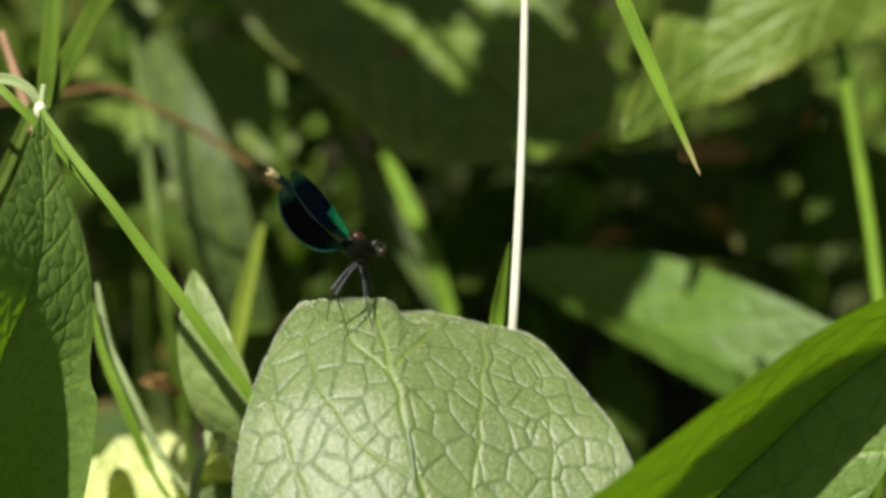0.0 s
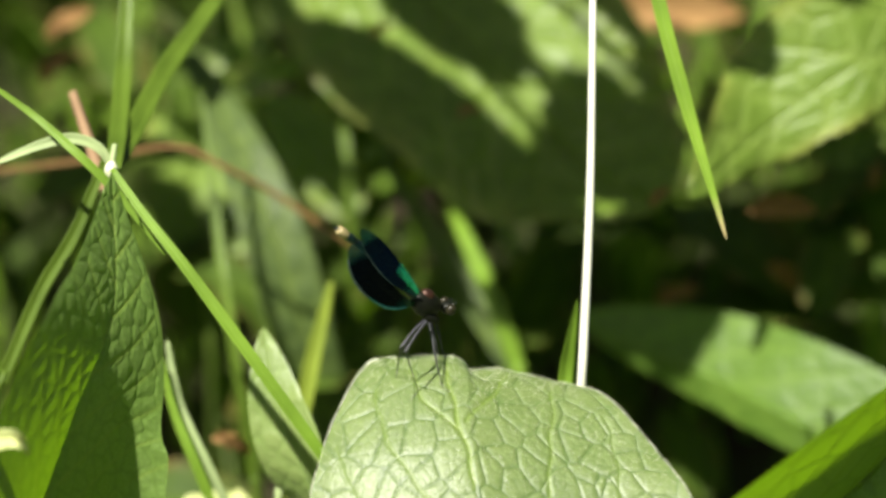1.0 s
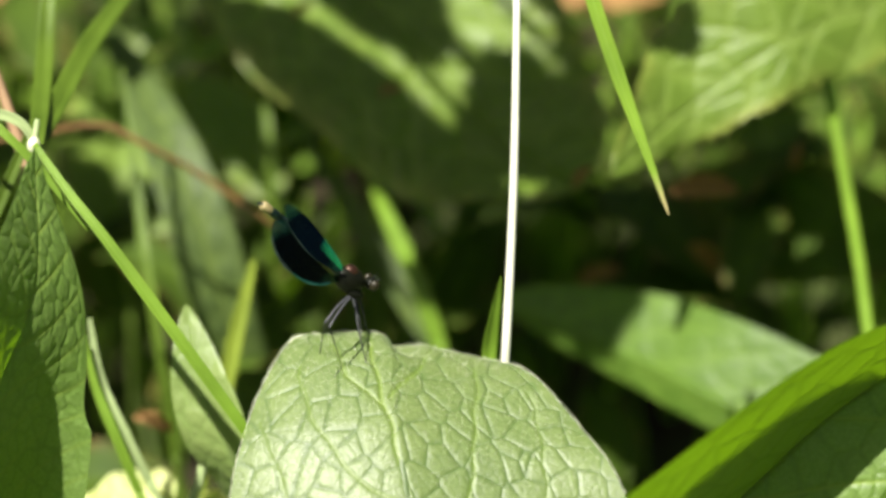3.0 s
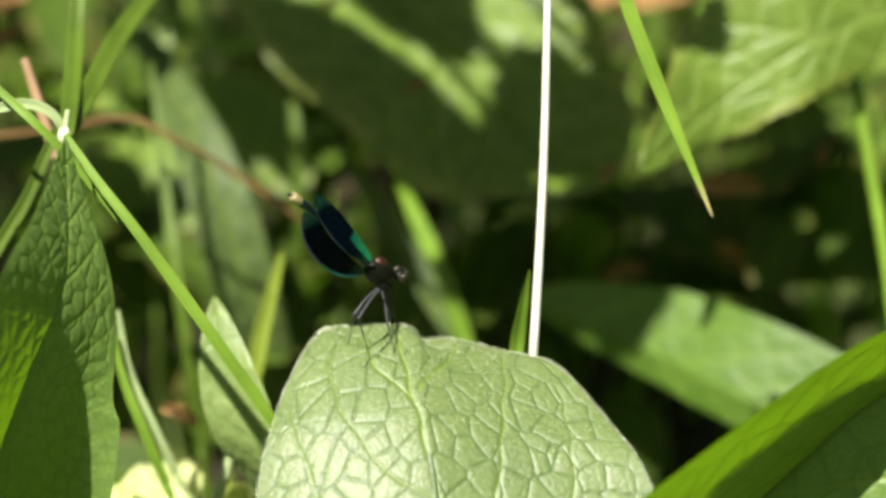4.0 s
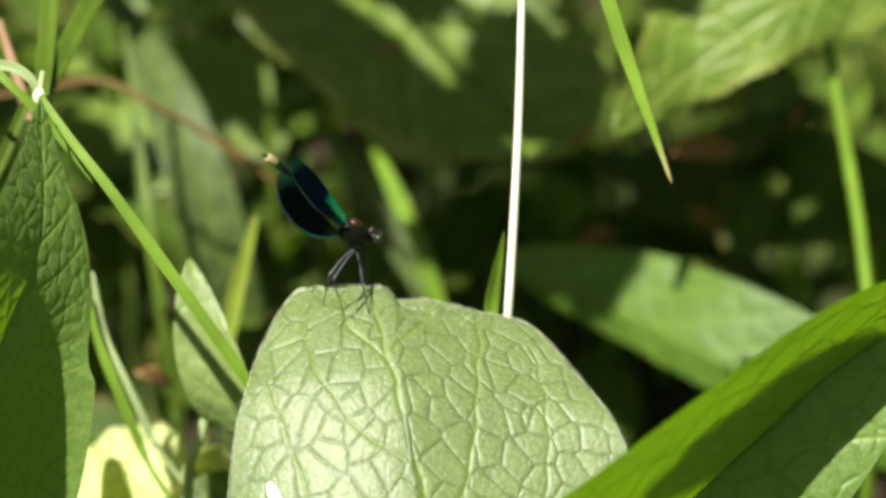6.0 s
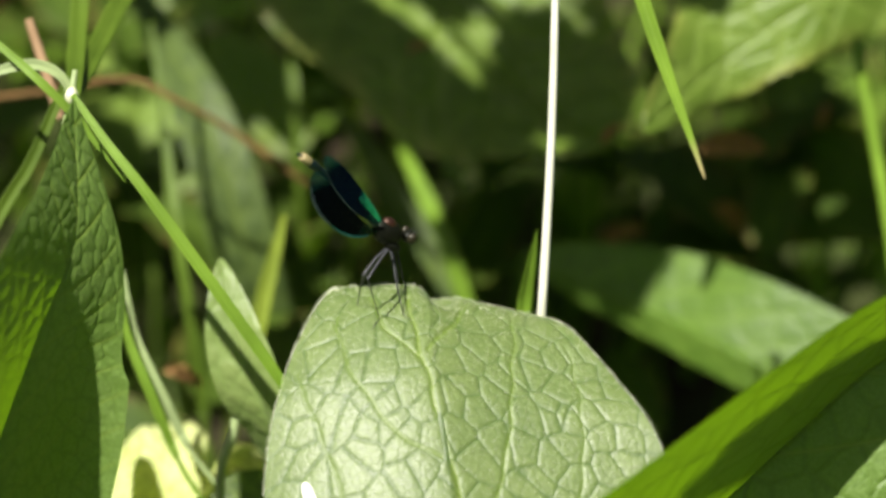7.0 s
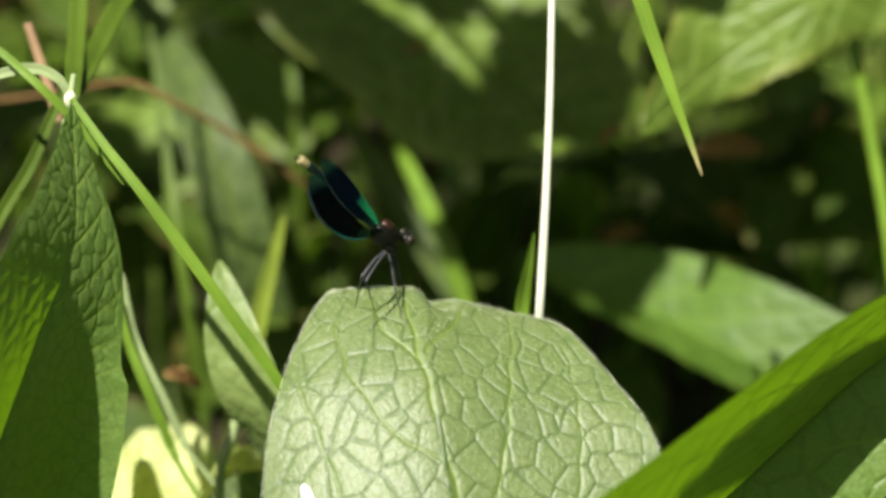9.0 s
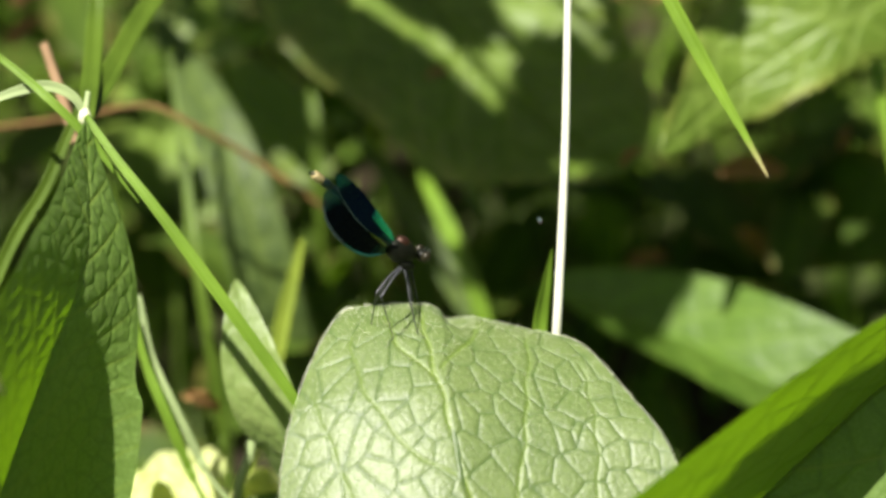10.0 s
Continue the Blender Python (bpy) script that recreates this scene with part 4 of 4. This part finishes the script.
    wing("black wing with a clear edge", [V(*(-0.0034, 0.0118, 0.2304)), V(*(-0.0094, 0.0079, 0.2349)), V(*(-0.0149, 0.0055, 0.2431)), V(*(-0.0193, 0.0050, 0.2528))], (0.6, 0.2, 0.75), 0.0042, 0.0034, WING_FAR, False)
    wing("black wing with a clear edge", [V(*(-0.0038, 0.0143, 0.2287)), V(*(-0.0098, 0.0113, 0.2328)), V(*(-0.0154, 0.0098, 0.2405)), V(*(-0.0198, 0.0102, 0.2498))], (0.6, 0.2, 0.75), 0.0042, 0.0034, WING_FAR, False)
    # legs: femur, tibia, foot
    legs = [((-0.0006, 0.0104, 0.2262), (-0.0033, 0.0023, 0.2279), (-0.0068, -0.0024, 0.2255), (-0.0086, 0.0049, 0.2117), (-0.0097, 0.0041, 0.2113)),
            ((-0.0002, 0.0085, 0.2269), (-0.0025, -0.0007, 0.2287), (-0.0055, -0.0064, 0.2265), (-0.0025, -0.0010, 0.2111), (-0.0046, -0.0049, 0.2100)),
            ((0.0005, 0.0136, 0.2238), (0.0014, 0.0081, 0.2221), (0.0020, 0.0036, 0.2199), (0.0040, -0.0001, 0.2114), (0.0061, -0.0016, 0.2110)),
            ((-0.0011, 0.0166, 0.2228), (-0.0040, 0.0125, 0.2216), (-0.0065, 0.0121, 0.2165), (-0.0073, 0.0183, 0.2104), (-0.0080, 0.0190, 0.2101)),
            ((0.0010, 0.0189, 0.2209), (0.0018, 0.0168, 0.2171), (0.0025, 0.0168, 0.2128), (0.0019, 0.0152, 0.2118), (0.0026, 0.0160, 0.2115)),
            ((0.0021, 0.0190, 0.2211), (0.0030, 0.0180, 0.2173), (0.0037, 0.0179, 0.2129), (0.0047, 0.0155, 0.2117), (0.0056, 0.0160, 0.2114))]
    for k, (hip, thigh, knee, foot, toe) in enumerate(legs):
        v, f, u = tube_mesh([hip, thigh, knee], [0.00040, 0.00034, 0.00026], 16, 8)
        leg = part("leg", v, f, LEG_SHEEN if k < 2 else LEG, r, "dark leg with grey sheen in its colour" if k < 2 else "black leg")
        v, f, u = tube_mesh([knee, tuple(0.5 * np.array(knee) + 0.5 * np.array(foot)), foot], [0.00022, 0.00017, 0.00014], 14, 7)
        part("shin", v, f, LEG, leg)
        v, f, u = tube_mesh([foot, tuple(0.5 * np.array(toe) + 0.5 * np.array(foot)), toe], [0.00014, 0.0001], 8, 6)
        part("foot", v, f, LEG, leg)


damselfly()


# ---- small things on and beside the leaves ----
def hairs(pts, nu, nv, count_edge, count_top, length, parent, seed):
    """Fine white hairs along the margin and over the face of a leaf."""
    g = pts.reshape(nu, nv, 3)
    du, dv = np.gradient(g, axis=0), np.gradient(g, axis=1)
    nrm = unit(np.cross(dv, du))
    rng = np.random.RandomState(seed)
    i = np.concatenate([rng.randint(int(nu * 0.25), nu - 2, count_edge), rng.randint(int(nu * 0.25), nu - 2, count_top)])
    j = np.concatenate([rng.choice([0, nv - 1], count_edge), (rng.rand(count_top) * nv).astype(int)])
    p, n = g[i, j], nrm[i, j]
    out = unit(dv[i, j]) * np.where(j > nv / 2, 1, -1)[:, None] * np.where((j == 0) | (j == nv - 1), 1.0, 0.15)[:, None]
    d = unit(out + n * 0.8 + rng.normal(0, 0.35, p.shape))
    ln = length * rng.uniform(0.5, 1.2, (len(p), 1))
    side = unit(np.cross(d, rng.normal(0, 1, p.shape))) * 0.00004
    up = unit(np.cross(d, side)) * 0.00004
    v = np.stack([p - side, p + side, p + up, p + d * ln], 1).reshape(-1, 3)
    b = np.arange(len(p))[:, None] * 4
    f = np.concatenate([b + np.array([[0, 1, 3]]), b + np.array([[1, 2, 3]]), b + np.array([[2, 0, 3]])])
    part("hairs", v, f, HAIR, parent, "fine white hairs", kind="stuff")


perch_pts = leaf_sheet(**PERCH, **PERCH_FORM)[0]
perch = next(o for o in scene.objects if o.name == "herb_leaf")
hairs(perch_pts, PERCH_FORM["nu"], PERCH_FORM["nv"], 2600, 9000, 0.0009, perch, 3)


def dropping():
    """A dried white splash on the perch leaf."""
    g = perch_pts.reshape(PERCH_FORM["nu"], PERCH_FORM["nv"], 3)
    i, j = int(0.387 * PERCH_FORM["nu"]), int(0.125 * PERCH_FORM["nv"])
    p = g[i, j]
    a, b = unit(g[i + 4, j] - g[i - 4, j]), unit(g[i, j + 4] - g[i, j - 4])
    n = unit(np.cross(b, a))
    r = root("dropping", tuple(p), "small dried white splash on the leaf", "dropping")
    v, f = ball_mesh(p + n * 0.0003 + a * 0.0012, (a * 0.0042 - b * 0.0012, b * 0.0017, n * 0.0006), 14, 18)
    part("splash", v, f, CHALK, r)
    v, f = ball_mesh(p + n * 0.0003 - a * 0.0030 + b * 0.0008, (a * 0.0016, b * 0.0012, n * 0.0006), 12, 16)
    part("core", v, f, DRYBIT, r, "brownish dried core")


dropping()


def young_shoot():
    """A crumpled pale young leaf cluster opening at the foot of the plants."""
    r = root("young_shoot", (-0.0597, 0.0188, 0.1489), "crumpled pale yellow-green young leaves of a shoot", "shoot")
    for k, (ctrl, side, wa, wb, fold) in enumerate((([(-0.0790, 0.0712, 0.0770), (-0.0738, 0.0731, 0.1026), (-0.0681, 0.0856, 0.1139), (-0.0647, 0.1082, 0.1100)], (1, -0.2, 0.1), 0.017, 0.015, (16, 12)),
                                         ([(-0.0603, 0.0783, 0.0783), (-0.0549, 0.0758, 0.1069), (-0.0474, 0.0840, 0.1106), (-0.0352, 0.0943, 0.0956)], (0.2, -0.4, 0.85), 0.010, 0.010, (30, 10)),
                                         ([(-0.0902, 0.0481, 0.0909), (-0.0859, 0.0526, 0.1100), (-0.0825, 0.0641, 0.1196), (-0.0783, 0.0818, 0.1183)], (0.9, -0.4, 0.2), 0.011, 0.012, (20, 30)),
                                         ([(-0.0745, 0.0462, 0.0982), (-0.0624, 0.0491, 0.1143), (-0.0510, 0.0563, 0.1159), (-0.0381, 0.0627, 0.1052)], (0.2, -0.6, 0.7), 0.008, 0.010, (10, 15)),
                                         ([(-0.0743, 0.0936, 0.0617), (-0.0725, 0.0940, 0.0847), (-0.0715, 0.1009, 0.0970), (-0.0759, 0.1146, 0.0998)], (1, -0.2, 0.2), 0.018, 0.018, (14, 18)))):
        v, f, u, a, c, n = leaf_sheet(ctrl, side, wa * 1.08, wb * 1.08, nu=80, nv=71, fold=fold, curl=(-0.15, -0.15), shape=(0.62, 0.5), veins=4, slope=0.9, net=0.008, relief=0.0012, valley=0.0022, wave=0.0011, seed=3 + k)
        part("leaflet", v, f, LEAF_BUD, r, "", u, a)
    v, f, u = tube_mesh(to_ground((-0.0577, 0.0132, 0.1277)) + [(-0.0577, 0.0132, 0.1277), (-0.0575, 0.0145, 0.1365)], [0.003, 0.0026, 0.002], 30, 10)
    part("stem", v, f, LEAF_BUD, r, "", u, {"vein": np.full(len(v), 0.5), "rim": np.zeros(len(v))})


young_shoot()
leaf("herb_leaf", "pale yellow-green leaf tip in the sun", [(-0.1146, -0.0702, 0.2349), (-0.1045, -0.0744, 0.2416), (-0.0993, -0.0753, 0.2421), (-0.0970, -0.0720, 0.2356)], (0.1, -0.3, -0.9), 0.0028, 0.0030, LEAF_BUD, 0.0005,
     nu=50, nv=31, fold=(15, 20), shape=(0.7, 0.6), veins=6, net=0.005, relief=0.0003, seed=83)
leaf("herb_leaf", "small green leaf low between the stems", [(-0.0249, 0.0531, 0.1069), (-0.0348, 0.0525, 0.1164), (-0.0445, 0.0491, 0.1206), (-0.0545, 0.0471, 0.1169)], (-0.1, -0.5, -0.8), 0.010, 0.010, LEAF_GREY, 0.0006,
     nu=60, nv=41, fold=(10, 15), shape=(0.7, 0.6), veins=6, net=0.006, relief=0.0004, seed=85)
leaf("herb_leaf", "tiny bright green leaf in a gap", [(0.0713, 0.3094, 0.1628), (0.0683, 0.3117, 0.1673), (0.0653, 0.3141, 0.1717), (0.0633, 0.3160, 0.1753)], (1, 0.1, 0.1), 0.0045, 0.0045, LEAF, 0.0004,
     nu=40, nv=25, fold=(10, 10), shape=(0.8, 0.6), veins=5, net=0.006, relief=0.0002, seed=87)


def nettle():
    """Small bright leaves in a sunny gap among the grass."""
    for ctrl, w in (([(-0.0875, 0.3299, 0.1583), (-0.0822, 0.3203, 0.1617), (-0.0775, 0.3200, 0.1614), (-0.0721, 0.3296, 0.1584)], 0.0065), ([(-0.0756, 0.3231, 0.1461), (-0.0680, 0.3150, 0.1525), (-0.0603, 0.3165, 0.1554), (-0.0506, 0.3272, 0.1546)], 0.0045),
                    ([(-0.0707, 0.3417, 0.1597), (-0.0664, 0.3300, 0.1593), (-0.0633, 0.3277, 0.1552), (-0.0615, 0.3339, 0.1456)], 0.004), ([(-0.0174, 0.3133, 0.0878), (-0.0157, 0.3056, 0.0946), (-0.0145, 0.3067, 0.0968), (-0.0130, 0.3169, 0.0946)], 0.0045),
                    ([(0.0187, 0.2635, 0.1232), (0.0216, 0.2527, 0.1243), (0.0241, 0.2506, 0.1205), (0.0266, 0.2568, 0.1110)], 0.004), ([(-0.0297, 0.2795, 0.0667), (-0.0283, 0.2722, 0.0742), (-0.0269, 0.2734, 0.0766), (-0.0262, 0.2833, 0.0739)], 0.0040),
                    ([(-0.0309, 0.3280, 0.1146), (-0.0274, 0.3200, 0.1209), (-0.0233, 0.3204, 0.1218), (-0.0184, 0.3289, 0.1167)], 0.0035), ([(-0.0804, 0.2953, 0.0943), (-0.0756, 0.2872, 0.1006), (-0.0705, 0.2877, 0.1017), (-0.0671, 0.2964, 0.0967)], 0.0035)):
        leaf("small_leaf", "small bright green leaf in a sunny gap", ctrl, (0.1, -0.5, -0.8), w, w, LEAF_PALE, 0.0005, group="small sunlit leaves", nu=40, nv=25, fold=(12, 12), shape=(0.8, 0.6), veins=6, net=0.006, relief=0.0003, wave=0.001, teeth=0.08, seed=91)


nettle()


def gnat():
    """A tiny fly that crosses the view."""
    r = root("gnat", (0, 0, 0), "tiny dark fly in flight", "fly")
    v, f = ball_mesh((0, 0, 0), ((0.0006, 0, 0), (0, 0.00028, 0), (0, 0, 0.0003)), 10, 12)
    part("body", v, f, CHITIN_RED, r)
    for q in (-1, 1):
        v, f, u, a, c, n = leaf_sheet([(0.0001, q * 0.0002, 0.0002), (-0.0003, q * 0.0007, 0.0005), (-0.0006, q * 0.0012, 0.0007)], (1, 0, 0), 0.0003, 0.0003, nu=10, nv=7, relief=0)
        part("wing", v, f, VEIN, r, "", u)
    return r


fly = gnat()


# ---- what moves ----
def motions():
    base = Matrix.Translation(sway.location)
    axis = Vector((0.0, 0.883, -0.469))
    rows = []
    for t, dx, dy in ((0, 4, -31), (0.5, 1, -24), (1, -67, -15), (1.5, -26, -31), (2, -35, -33), (2.5, -12, -21), (3, -35, -18), (4.5, 0, 0), (5, -17, 5), (5.5, -34, 7),
                      (7, -36, 0), (7.5, -17, -9), (8, -43, -3), (8.5, -41, -11), (9, -36, -10), (9.5, 14, -26), (10, 50, -31)):
        turn = -dx / 535
        lift = -(dy + 213 * dx / 535) * 0.00016
        rows.append((t, Matrix.Translation((0, 0, lift)) @ base @ Matrix.Rotation(turn, 4, axis)))
    walk(sway, rows)
    out, flight = Vector((0.2481, 0.0815, 0.1815)), []
    for t, p in ((0, out), (5.3, out), (5.7, (0.1208, 0.0867, 0.1913)), (6.0, out), (9.3, out), (9.7, (0.1049, 0.0632, 0.1898)), (9.9, (0.0757, 0.0693, 0.2224)), (10.0, (0.0385, 0.0548, 0.2165))):
        flight.append((t, Matrix.Translation(p)))
    walk(fly, flight)


motions()
